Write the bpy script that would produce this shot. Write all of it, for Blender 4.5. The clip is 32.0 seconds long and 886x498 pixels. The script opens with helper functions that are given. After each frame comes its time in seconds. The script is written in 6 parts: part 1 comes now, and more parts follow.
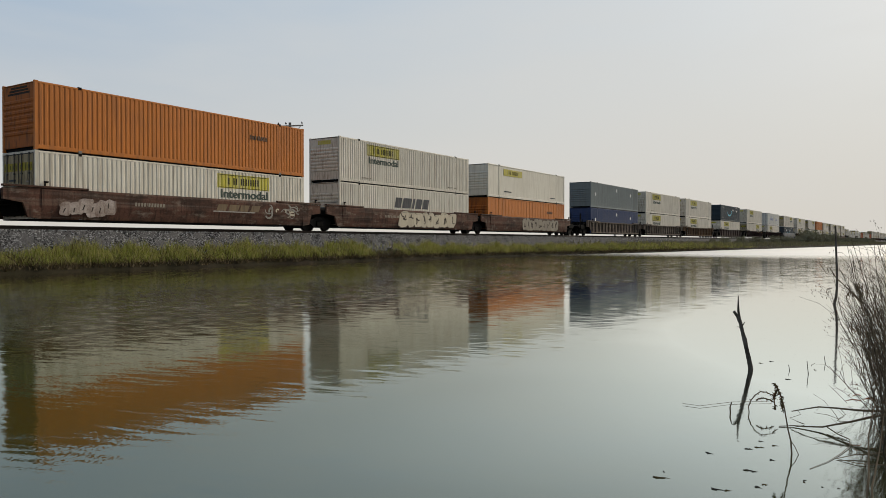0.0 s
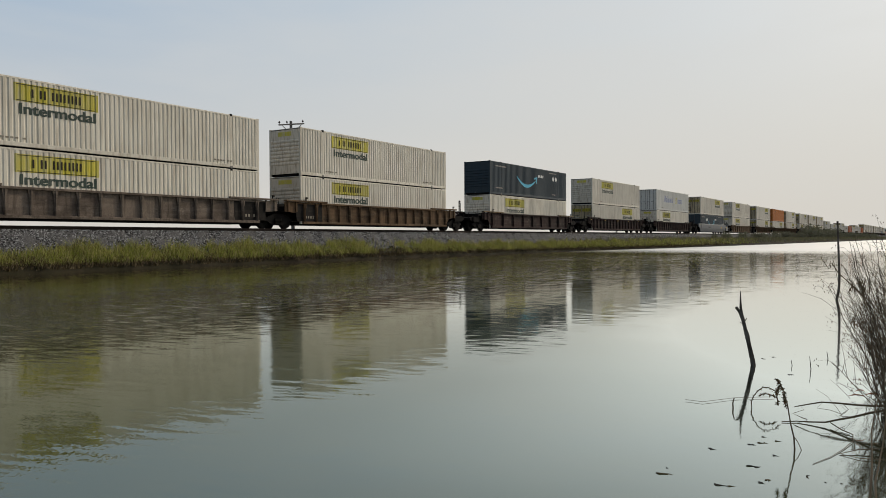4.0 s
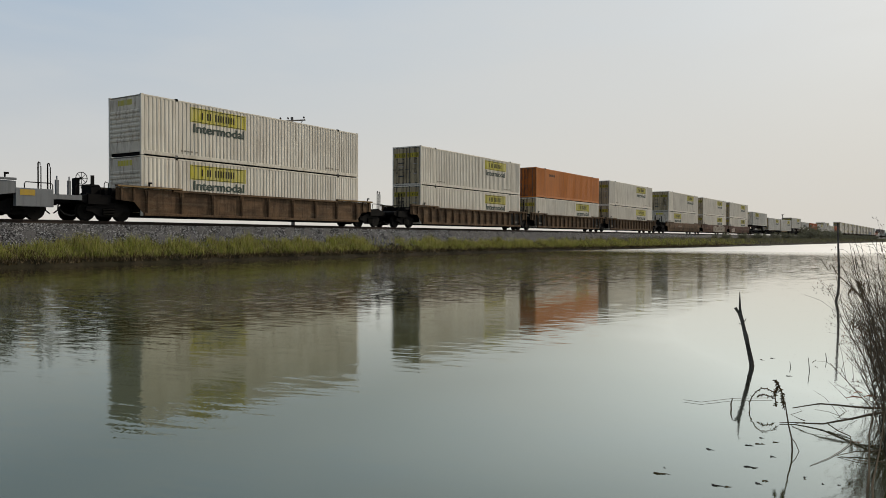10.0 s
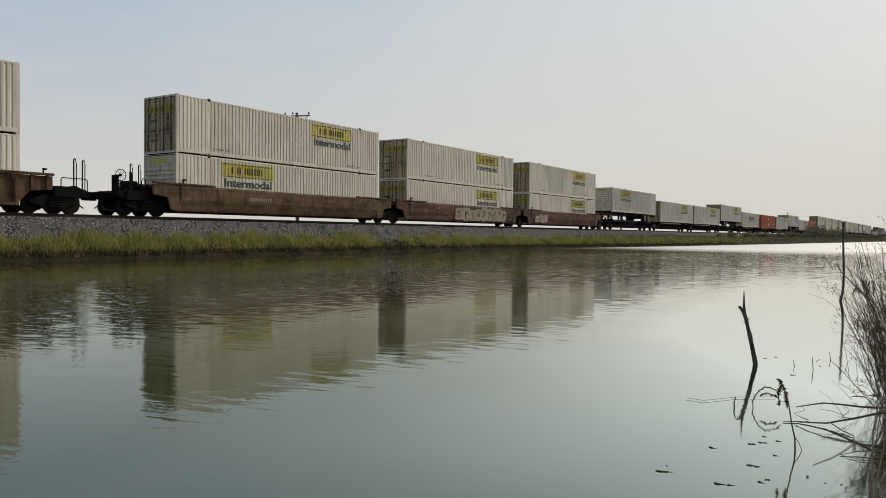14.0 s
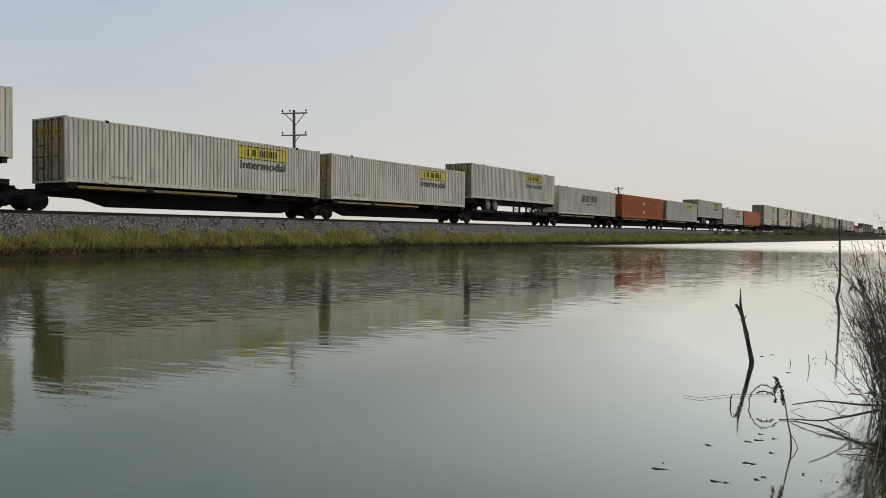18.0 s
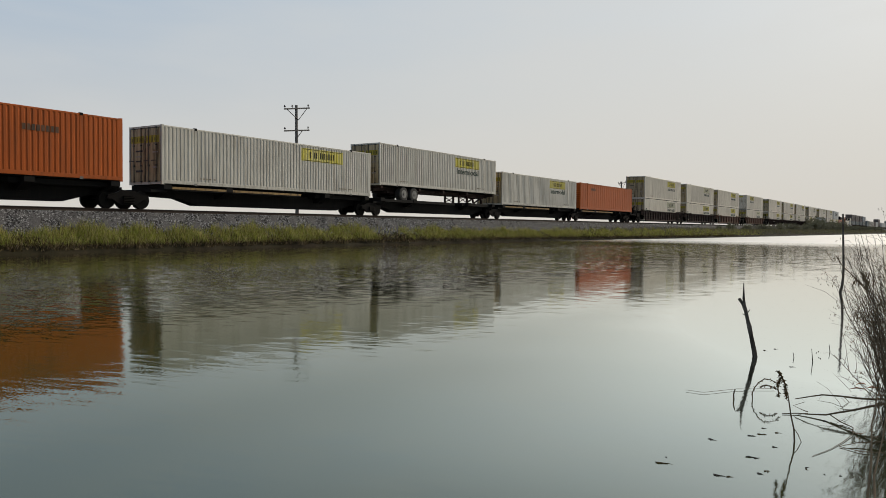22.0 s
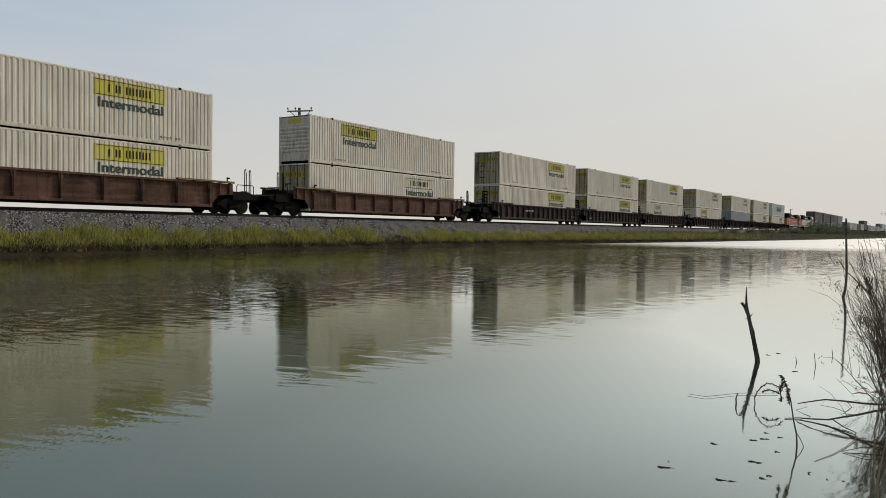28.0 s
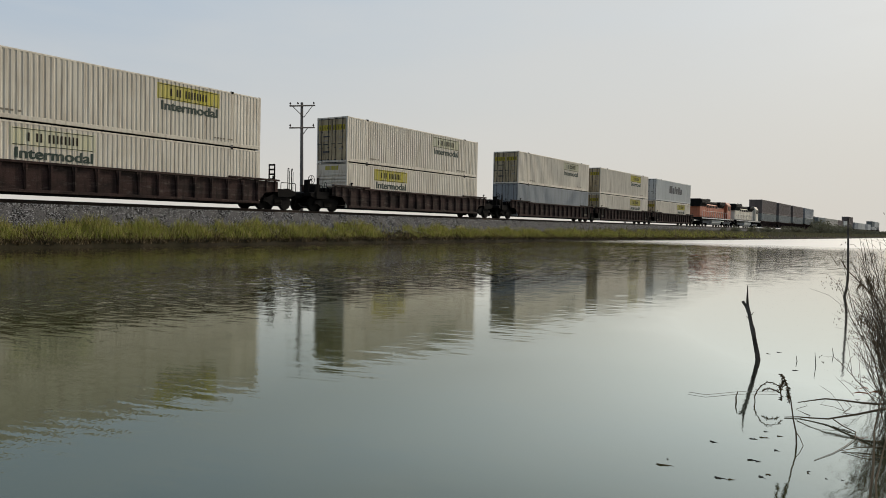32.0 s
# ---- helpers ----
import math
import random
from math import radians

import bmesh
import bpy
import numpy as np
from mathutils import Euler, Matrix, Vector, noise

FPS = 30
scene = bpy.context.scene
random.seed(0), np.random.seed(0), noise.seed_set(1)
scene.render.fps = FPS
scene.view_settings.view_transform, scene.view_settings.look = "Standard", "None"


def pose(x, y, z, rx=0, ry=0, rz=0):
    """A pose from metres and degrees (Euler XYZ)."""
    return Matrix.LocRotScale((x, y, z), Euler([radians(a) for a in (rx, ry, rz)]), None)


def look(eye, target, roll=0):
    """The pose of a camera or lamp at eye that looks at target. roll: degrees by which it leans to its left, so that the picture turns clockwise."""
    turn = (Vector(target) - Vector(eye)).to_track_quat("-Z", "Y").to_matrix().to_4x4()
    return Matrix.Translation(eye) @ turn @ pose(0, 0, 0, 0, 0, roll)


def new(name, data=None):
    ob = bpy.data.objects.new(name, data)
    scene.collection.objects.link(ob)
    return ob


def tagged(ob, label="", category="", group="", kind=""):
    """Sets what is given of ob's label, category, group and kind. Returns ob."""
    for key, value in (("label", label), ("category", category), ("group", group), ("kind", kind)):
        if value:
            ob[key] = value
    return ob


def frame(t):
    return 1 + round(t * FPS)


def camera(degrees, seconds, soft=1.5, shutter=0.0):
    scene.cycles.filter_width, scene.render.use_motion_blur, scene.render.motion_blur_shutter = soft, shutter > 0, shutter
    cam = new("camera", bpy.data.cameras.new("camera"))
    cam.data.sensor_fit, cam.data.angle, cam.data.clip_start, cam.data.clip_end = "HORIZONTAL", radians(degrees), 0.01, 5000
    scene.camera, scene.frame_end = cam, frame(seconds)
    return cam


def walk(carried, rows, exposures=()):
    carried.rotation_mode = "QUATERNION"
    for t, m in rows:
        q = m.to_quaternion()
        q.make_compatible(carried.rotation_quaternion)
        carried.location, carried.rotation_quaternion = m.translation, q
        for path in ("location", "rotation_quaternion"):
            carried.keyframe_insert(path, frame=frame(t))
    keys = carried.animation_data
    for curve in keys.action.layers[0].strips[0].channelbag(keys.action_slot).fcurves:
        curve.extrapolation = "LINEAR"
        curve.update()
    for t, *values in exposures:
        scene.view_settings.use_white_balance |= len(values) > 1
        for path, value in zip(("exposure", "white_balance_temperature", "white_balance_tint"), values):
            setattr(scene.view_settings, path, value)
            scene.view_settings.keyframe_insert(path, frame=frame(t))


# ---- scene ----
EYE = 1.05          # height of the camera
LEVEL = -0.13       # the lake's surface
RAIL = 1.65         # level from which the cars' heights are counted
TRACK = 1.71        # top of the rails
FACE = 31.04        # distance from the camera to the near face of the train
DURATION = 32.0

cam = camera(61.73, DURATION, soft=0.65)
CAMERA_ROWS = [
    (0, -57.56, -0.59, -0.01), (0.5, -57.67, -0.56, -0.04), (1, -57.66, -0.73, -0.15), (1.5, -57.66, -0.82, -0.02),
    (2, -57.65, -0.98, -0.10), (2.5, -57.67, -0.86, 0.15), (4.5, -57.35, -0.75, 0.33), (5, -57.21, -0.68, 0.27),
    (5.5, -57.25, -0.60, 0.27), (6, -57.23, -0.69, 0.15), (6.5, -57.24, -0.82, 0.12), (7, -57.35, -0.97, -0.07),
    (7.5, -57.55, -1.06, -0.17), (8, -57.70, -1.12, -0.28), (8.5, -57.70, -1.10, -0.31), (9, -57.66, -0.98, -0.30),
    (9.5, -57.52, -0.92, -0.32), (10, -57.43, -0.95, -0.24), (10.5, -57.41, -1.07, -0.40), (11, -57.46, -1.16, -0.48),
    (11.5, -57.38, -1.17, -0.47), (12, -57.37, -1.21, -0.48), (12.5, -57.30, -1.18, -0.49), (13, -57.34, -1.17, -0.42),
    (13.5, -57.21, -1.20, -0.59), (14, -57.12, -1.23, -0.63), (14.5, -57.25, -1.44, -0.82), (16.5, -57.48, -1.70, -0.88),
    (17, -57.55, -1.57, -0.83), (17.5, -57.45, -1.50, -0.77), (18, -57.34, -1.41, -0.70), (18.5, -57.25, -1.42, -0.48),
    (19, -57.19, -1.48, -0.43), (19.5, -57.18, -1.57, -0.45), (20, -57.16, -1.77, -0.59), (20.5, -57.23, -1.85, -0.58),
    (21, -57.18, -1.94, -0.74), (21.5, -57.19, -1.89, -0.66), (22, -57.13, -1.80, -0.55), (22.5, -57.10, -1.69, -0.67),
    (23, -57.16, -1.48, -0.64), (23.5, -57.13, -1.37, -0.66), (24, -57.10, -1.35, -0.68), (24.5, -57.07, -1.43, -0.72),
    (25, -57.03, -1.41, -0.66), (25.5, -57.01, -1.45, -0.76), (27.5, -57.02, -1.54, -0.83), (28, -56.94, -1.58, -0.77),
    (28.5, -56.93, -1.55, -0.68), (29, -56.96, -1.51, -0.60), (29.5, -56.94, -1.49, -0.67), (30, -57.09, -1.54, -0.79),
    (30.5, -57.05, -1.59, -0.96), (31, -57.01, -1.75, -1.22), (31.5, -56.88, -1.83, -1.18), (32, -56.82, -1.89, -1.25),
]
walk(cam, [(t, pose(0, 0, EYE, 90 + pitch, roll, yaw)) for t, yaw, pitch, roll in CAMERA_ROWS])


# ---- sky, sun and exposure ----
def build_sky():
    world = bpy.data.worlds.new("hazy_sky")
    scene.world = world
    world.use_nodes = True
    nt = world.node_tree
    nt.nodes.clear()
    out = nt.nodes.new("ShaderNodeOutputWorld")
    bg = nt.nodes.new("ShaderNodeBackground")
    sky = nt.nodes.new("ShaderNodeTexSky")
    sky.sky_type = "NISHITA"
    sky.sun_disc = False
    sky.sun_elevation = radians(SUN_ELEVATION)
    sky.sun_rotation = radians(SUN_AZIMUTH)
    sky.air_density, sky.dust_density, sky.ozone_density = 1.0, 6.0, 1.5
    gain = nt.nodes.new("ShaderNodeMix")
    gain.data_type, gain.blend_type = "RGBA", "MULTIPLY"
    gain.inputs["Factor"].default_value = 1.0
    gain.inputs["B"].default_value = (*SKY_GAIN, 1)
    nt.links.new(sky.outputs["Color"], gain.inputs["A"])
    # smoke haze: thick at the horizon, thinner overhead
    sep = nt.nodes.new("ShaderNodeSeparateXYZ")
    tc = nt.nodes.new("ShaderNodeTexCoord")
    nt.links.new(tc.outputs["Generated"], sep.inputs[0])
    ramp = nt.nodes.new("ShaderNodeMapRange")
    ramp.interpolation_type = "SMOOTHSTEP"
    ramp.inputs["From Min"].default_value, ramp.inputs["From Max"].default_value = -0.02, 0.5
    ramp.inputs["To Min"].default_value, ramp.inputs["To Max"].default_value = 0.97, 0.75
    nt.links.new(sep.outputs["Z"], ramp.inputs["Value"])
    # paler towards the sun, bluer away from it
    towards = nt.nodes.new("ShaderNodeVectorMath")
    towards.operation = "DOT_PRODUCT"
    towards.inputs[1].default_value = (math.sin(radians(SUN_AZIMUTH)), math.cos(radians(SUN_AZIMUTH)), 0)
    nt.links.new(tc.outputs["Generated"], towards.inputs[0])
    side = nt.nodes.new("ShaderNodeMapRange")
    side.interpolation_type = "SMOOTHSTEP"
    side.inputs["From Min"].default_value, side.inputs["From Max"].default_value = -0.5, 0.95
    nt.links.new(towards.outputs["Value"], side.inputs["Value"])
    both = nt.nodes.new("ShaderNodeMix")
    both.data_type = "RGBA"
    nt.links.new(side.outputs["Result"], both.inputs["Factor"])
    for key, high in (("A", HAZE_AWAY), ("B", HAZE_TOWARDS)):
        tint = nt.nodes.new("ShaderNodeValToRGB")
        els = tint.color_ramp.elements
        els.new(0.5)
        for el, p, col in zip(els, (0.0, 0.31, 1.0), (HAZE_LOW, high, HAZE_ZENITH)):
            el.position, el.color = p, (*col, 1)
        nt.links.new(sep.outputs["Z"], tint.inputs["Fac"])
        nt.links.new(tint.outputs["Color"], both.inputs[key])
    haze = nt.nodes.new("ShaderNodeMix")
    haze.data_type = "RGBA"
    nt.links.new(ramp.outputs["Result"], haze.inputs["Factor"])
    nt.links.new(gain.outputs["Result"], haze.inputs["A"])
    nt.links.new(both.outputs["Result"], haze.inputs["B"])
    # faint wisps of thin cloud in the haze
    flat = nt.nodes.new("ShaderNodeMapping")
    flat.inputs["Scale"].default_value = (1.3, 2.2, 7.0)
    flat.inputs["Rotation"].default_value = (0.25, 0.1, 0.6)
    nt.links.new(tc.outputs["Generated"], flat.inputs[0])
    wisp = nt.nodes.new("ShaderNodeTexNoise")
    wisp.inputs["Scale"].default_value, wisp.inputs["Detail"].default_value = 2.2, 5
    nt.links.new(flat.outputs[0], wisp.inputs["Vector"])
    veil = nt.nodes.new("ShaderNodeMapRange")
    for key, v in (("From Min", 0.4), ("From Max", 0.72), ("To Min", 0.0), ("To Max", 0.30)):
        veil.inputs[key].default_value = v
    nt.links.new(wisp.outputs["Fac"], veil.inputs["Value"])
    thin = nt.nodes.new("ShaderNodeMix")
    thin.data_type = "RGBA"
    thin.inputs["B"].default_value = (0.70, 0.69, 0.66, 1)
    nt.links.new(veil.outputs["Result"], thin.inputs["Factor"])
    nt.links.new(haze.outputs["Result"], thin.inputs["A"])
    nt.links.new(thin.outputs["Result"], bg.inputs["Color"])
    bg.inputs["Strength"].default_value = SKY_STRENGTH
    nt.links.new(bg.outputs[0], out.inputs[0])


SUN_ELEVATION, SUN_AZIMUTH = 36, 113      # azimuth clockwise from +y
SKY_STRENGTH = 0.955
SKY_GAIN = (0.10, 0.10, 0.10)
HAZE_LOW, HAZE_ZENITH = (0.72, 0.68, 0.61), (0.16, 0.22, 0.30)
HAZE_AWAY, HAZE_TOWARDS = (0.31, 0.48, 0.69), (0.70, 0.74, 0.75)
build_sky()
scene.view_settings.exposure = 0.0
sun = new("sun", bpy.data.lights.new("sun", "SUN"))
sun.data.energy, sun.data.angle, sun.data.color = 2.5, radians(8), (1.0, 0.90, 0.74)
_a, _e = radians(SUN_AZIMUTH), radians(SUN_ELEVATION)
sun.matrix_world = look((math.sin(_a) * math.cos(_e) * 100, math.cos(_a) * math.cos(_e) * 100, math.sin(_e) * 100), (0, 0, 0))


# ---- materials ----
def nodes_of(name):
    m = bpy.data.materials.new(name)
    m.use_nodes = True
    nt = m.node_tree
    return m, nt, nt.nodes["Principled BSDF"]


def noise_node(nt, scale, detail=4, stretch=(1, 1, 1), coord="Object", rough=0.55, turn=0.0):
    tc = nt.nodes.new("ShaderNodeTexCoord")
    mp = nt.nodes.new("ShaderNodeMapping")
    mp.inputs["Scale"].default_value = stretch
    n = nt.nodes.new("ShaderNodeTexNoise")
    n.inputs["Scale"].default_value, n.inputs["Detail"].default_value = scale, detail
    n.inputs["Roughness"].default_value = rough
    if turn:
        rot = nt.nodes.new("ShaderNodeMapping")
        rot.inputs["Rotation"].default_value = (0, 0, radians(turn))
        nt.links.new(tc.outputs[coord], rot.inputs[0])
        nt.links.new(rot.outputs[0], mp.inputs[0])
    else:
        nt.links.new(tc.outputs[coord], mp.inputs[0])
    nt.links.new(mp.outputs[0], n.inputs["Vector"])
    return n, mp


def mix_node(nt, fac, a, b, kind="MIX"):
    m = nt.nodes.new("ShaderNodeMix")
    m.data_type, m.blend_type = "RGBA", kind
    for key, value in (("Factor", fac), ("A", a), ("B", b)):
        if hasattr(value, "is_linked"):
            nt.links.new(value, m.inputs[key])
        elif key == "Factor":
            m.inputs[key].default_value = value
        else:
            m.inputs[key].default_value = (*value, 1)
    return m.outputs["Result"]


def range_node(nt, value, lo, hi, a=0.0, b=1.0):
    r = nt.nodes.new("ShaderNodeMapRange")
    for key, v in (("From Min", lo), ("From Max", hi), ("To Min", a), ("To Max", b)):
        r.inputs[key].default_value = v
    nt.links.new(value, r.inputs["Value"])
    return r.outputs["Result"]


def bump_to(nt, bsdf, height, strength=0.3, distance=0.02):
    b = nt.nodes.new("ShaderNodeBump")
    b.inputs["Strength"].default_value, b.inputs["Distance"].default_value = strength, distance
    nt.links.new(height, b.inputs["Height"])
    nt.links.new(b.outputs[0], bsdf.inputs["Normal"])


def painted(name, colour, dirt=(0.16, 0.13, 0.10), amount=0.35, rough=0.55, streak=1.0, vary=0.12, sheen=0.3):
    """Weathered paint: rain streaks, blotches and a tone of its own for each object."""
    m, nt, b = nodes_of(name)
    info = nt.nodes.new("ShaderNodeObjectInfo")
    shift = nt.nodes.new("ShaderNodeVectorMath")
    shift.operation = "SCALE"
    shift.inputs[0].default_value = (37.0, 11.0, 23.0)
    nt.links.new(info.outputs["Random"], shift.inputs["Scale"])
    streaks, mp1 = noise_node(nt, 2.6, 5, (2.4, 2.4, 0.16 * streak))
    blots, mp2 = noise_node(nt, 0.55, 6)
    for mp in (mp1, mp2):
        nt.links.new(shift.outputs[0], mp.inputs["Location"])
    fine, _ = noise_node(nt, 26, 4)
    s = range_node(nt, streaks.outputs["Fac"], 0.47, 0.74, 0, amount)
    l = range_node(nt, blots.outputs["Fac"], 0.48, 0.78, 0, amount * 0.9)
    f = range_node(nt, fine.outputs["Fac"], 0.35, 0.75, 0.94, 1.05)
    tone = range_node(nt, info.outputs["Random"], 0, 1, 1 - vary, 1 + vary * 0.6)
    c = mix_node(nt, s, colour, dirt)
    c = mix_node(nt, l, c, [0.5 * (x + y) for x, y in zip(colour, dirt)])
    g = nt.nodes.new("ShaderNodeMath")
    g.operation = "MULTIPLY"
    nt.links.new(f, g.inputs[0]), nt.links.new(tone, g.inputs[1])
    vm = nt.nodes.new("ShaderNodeVectorMath")
    vm.operation = "SCALE"
    nt.links.new(c, vm.inputs[0]), nt.links.new(g.outputs[0], vm.inputs["Scale"])
    nt.links.new(vm.outputs[0], b.inputs["Base Color"])
    b.inputs["Roughness"].default_value = rough
    b.inputs["Specular IOR Level"].default_value = sheen
    bump_to(nt, b, fine.outputs["Fac"], 0.12, 0.01)
    return m


def water_material():
    m, nt, b = nodes_of("murky_water")
    tint, _ = noise_node(nt, 0.12, 4)
    c = mix_node(nt, range_node(nt, tint.outputs["Fac"], 0.3, 0.7), (0.026, 0.030, 0.003), (0.034, 0.039, 0.004))
    nt.links.new(c, b.inputs["Base Color"])
    b.inputs["Roughness"].default_value = 1.0
    b.inputs["Specular IOR Level"].default_value = 0.0
    gloss = nt.nodes.new("ShaderNodeBsdfGlossy")
    fresnel = nt.nodes.new("ShaderNodeFresnel")
    fresnel.inputs["IOR"].default_value = 1.333
    ramp = nt.nodes.new("ShaderNodeFloatCurve")
    pts = ramp.mapping.curves[0].points
    pts[0].location, pts[-1].location = (0.0, 0.05), (1.0, 0.97)
    for p, q in WATER_GLOSS:
        pts.new(p, q)
    ramp.mapping.update()
    nt.links.new(fresnel.outputs[0], ramp.inputs["Value"])
    nt.links.new(mix_node(nt, range_node(nt, fresnel.outputs[0], 0.2, 0.9), (0.92, 1.0, 0.965), (1.0, 0.965, 0.91)), gloss.inputs["Color"])
    # reflection strength is painted in by place: stronger along the near shore
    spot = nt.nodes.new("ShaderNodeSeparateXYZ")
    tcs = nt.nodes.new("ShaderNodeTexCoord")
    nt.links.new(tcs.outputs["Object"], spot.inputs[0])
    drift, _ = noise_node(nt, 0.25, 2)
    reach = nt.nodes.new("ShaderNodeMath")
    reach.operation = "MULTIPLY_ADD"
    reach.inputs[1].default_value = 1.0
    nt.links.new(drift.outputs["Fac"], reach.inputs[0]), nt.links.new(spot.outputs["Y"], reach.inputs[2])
    shore_gloss = nt.nodes.new("ShaderNodeMapRange")
    shore_gloss.interpolation_type = "SMOOTHSTEP"
    for key, v in (("From Min", 0.6), ("From Max", SHORE_GLOSS[2]), ("To Min", SHORE_GLOSS[0]), ("To Max", SHORE_GLOSS[1])):
        shore_gloss.inputs[key].default_value = v
    nt.links.new(reach.outputs[0], shore_gloss.inputs["Value"])
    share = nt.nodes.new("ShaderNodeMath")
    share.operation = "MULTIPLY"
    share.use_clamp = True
    # ... and along the lake: stronger towards the bush's end, weaker on the open side
    end_gloss = nt.nodes.new("ShaderNodeMath")
    end_gloss.operation = "MULTIPLY"
    nt.links.new(shore_gloss.outputs["Result"], end_gloss.inputs[0])
    nt.links.new(range_node(nt, spot.outputs["X"], 2.5, 9, 0.78, 1.2), end_gloss.inputs[1])
    nt.links.new(ramp.outputs[0], share.inputs[0]), nt.links.new(end_gloss.outputs[0], share.inputs[1])
    mix = nt.nodes.new("ShaderNodeMixShader")
    nt.links.new(share.outputs[0], mix.inputs[0])
    nt.links.new(b.outputs[0], mix.inputs[1]), nt.links.new(gloss.outputs[0], mix.inputs[2])
    nt.links.new(mix.outputs[0], nt.nodes["Material Output"].inputs["Surface"])
    # short wavelets whose crests lie slantwise across the view, a slower swell under them, and patches of breeze
    wavelet, _ = noise_node(nt, 1.0, 0, (20, 3.0, 1), turn=WAVE_TURN)
    ripple, _ = noise_node(nt, 1.0, 0, (11, 1.9, 1), turn=WAVE_TURN + 7)
    swell, _ = noise_node(nt, 1.0, 2, (1.1, 0.5, 1), turn=WAVE_TURN - 12)
    area, _ = noise_node(nt, 0.085, 3, (0.7, 1.2, 1))
    gust = range_node(nt, area.outputs["Fac"], 0.40, 0.62, 0.25, 1.25)
    where = nt.nodes.new("ShaderNodeSeparateXYZ")
    tc = nt.nodes.new("ShaderNodeTexCoord")
    nt.links.new(tc.outputs["Object"], where.inputs[0])

    def calc(kind, a, b, c=None):
        node = nt.nodes.new("ShaderNodeMath")
        node.operation = kind
        for socket, value in zip(node.inputs, (a, b, c)):
            if hasattr(value, "is_linked"):
                nt.links.new(value, socket)
            elif value is not None:
                socket.default_value = value
        return node.outputs[0]

    def vec(kind, a, b=None, scale=None):
        node = nt.nodes.new("ShaderNodeVectorMath")
        node.operation = kind
        for socket, value in ((node.inputs[0], a), (node.inputs[1], b), (node.inputs[3], scale)):
            if hasattr(value, "is_linked"):
                nt.links.new(value, socket)
            elif value is not None:
                socket.default_value = value
        return node.outputs[0]

    # how steep the wavelets are: calm by the near shore, ruffled farther out, rough in the open distance
    steep = range_node(nt, where.outputs["Y"], 1.2, 3.2, RUFFLE[0], RUFFLE[1])
    steep = calc("ADD", steep, calc("MULTIPLY", gust, range_node(nt, where.outputs["Y"], 5.8, 9.5, 0.0, RUFFLE[2])))
    steep = calc("ADD", steep, calc("MULTIPLY", gust, range_node(nt, where.outputs["X"], 14, 34, 0.0, RUFFLE[3])))
    steep = calc("ADD", steep, range_node(nt, where.outputs["X"], 50, 64, 0.0, RUFFLE[4]))
    # calm strips close under the far bank and by the near shore
    steep = calc("MULTIPLY", steep, calc("MAXIMUM", range_node(nt, where.outputs["Y"], 0.3, 2.2, 0.75, 1.0), range_node(nt, where.outputs["X"], 12, 30, 0.2, 1.0)))
    chop = calc("ADD", range_node(nt, where.outputs["Y"], 1.5, 5, 0.05, 0.06), range_node(nt, where.outputs["X"], 48, 64, 0.0, 0.26))
    nt.links.new(chop, gloss.inputs["Roughness"])
    half = (0.5, 0.5, 0.5)
    tilt = vec("SUBTRACT", wavelet.outputs["Color"], half)
    tilt = vec("ADD", tilt, vec("SCALE", vec("SUBTRACT", ripple.outputs["Color"], half), scale=0.5))
    tilt = vec("ADD", tilt, vec("SCALE", vec("SUBTRACT", swell.outputs["Color"], half), scale=range_node(nt, where.outputs["X"], 8, 26, 0.05, 0.5)))
    # the wavelets run before the breeze: long backs slope away from the near shore, short steep fronts towards it
    tilt = vec("ADD", vec("MULTIPLY", tilt, (8.0, 3.0, 0)), (0.4, 0.2, 0))
    # tiny capillary ripples that only soften the reflections sideways
    tiny, _ = noise_node(nt, 70.0, 0, turn=WAVE_TURN)
    tilt = vec("ADD", tilt, vec("MULTIPLY", vec("SUBTRACT", tiny.outputs["Color"], half), (0.6, 8.0 * WAVE_CROSS, 0)))
    spin = nt.nodes.new("ShaderNodeMapping")
    spin.inputs["Rotation"].default_value = (0, 0, radians(-WAVE_TURN))
    nt.links.new(tilt, spin.inputs[0])
    tilt = vec("SCALE", spin.outputs[0], scale=steep)
    normal = vec("NORMALIZE", vec("ADD", tilt, (0, 0, 1)))
    nt.links.new(normal, gloss.inputs["Normal"])
    return m


def ground_like(name, c1, c2, c3, scale, bump=0.6, distance=0.05):
    m, nt, b = nodes_of(name)
    big, _ = noise_node(nt, scale * 0.12, 5)
    mid, _ = noise_node(nt, scale, 6, rough=0.7)
    c = mix_node(nt, range_node(nt, mid.outputs["Fac"], 0.36, 0.64), c1, c2)
    c = mix_node(nt, range_node(nt, big.outputs["Fac"], 0.42, 0.68), c, c3)
    nt.links.new(c, b.inputs["Base Color"])
    b.inputs["Roughness"].default_value = 0.95
    b.inputs["Specular IOR Level"].default_value = 0.1
    bump_to(nt, b, mid.outputs["Fac"], bump, distance)
    return m


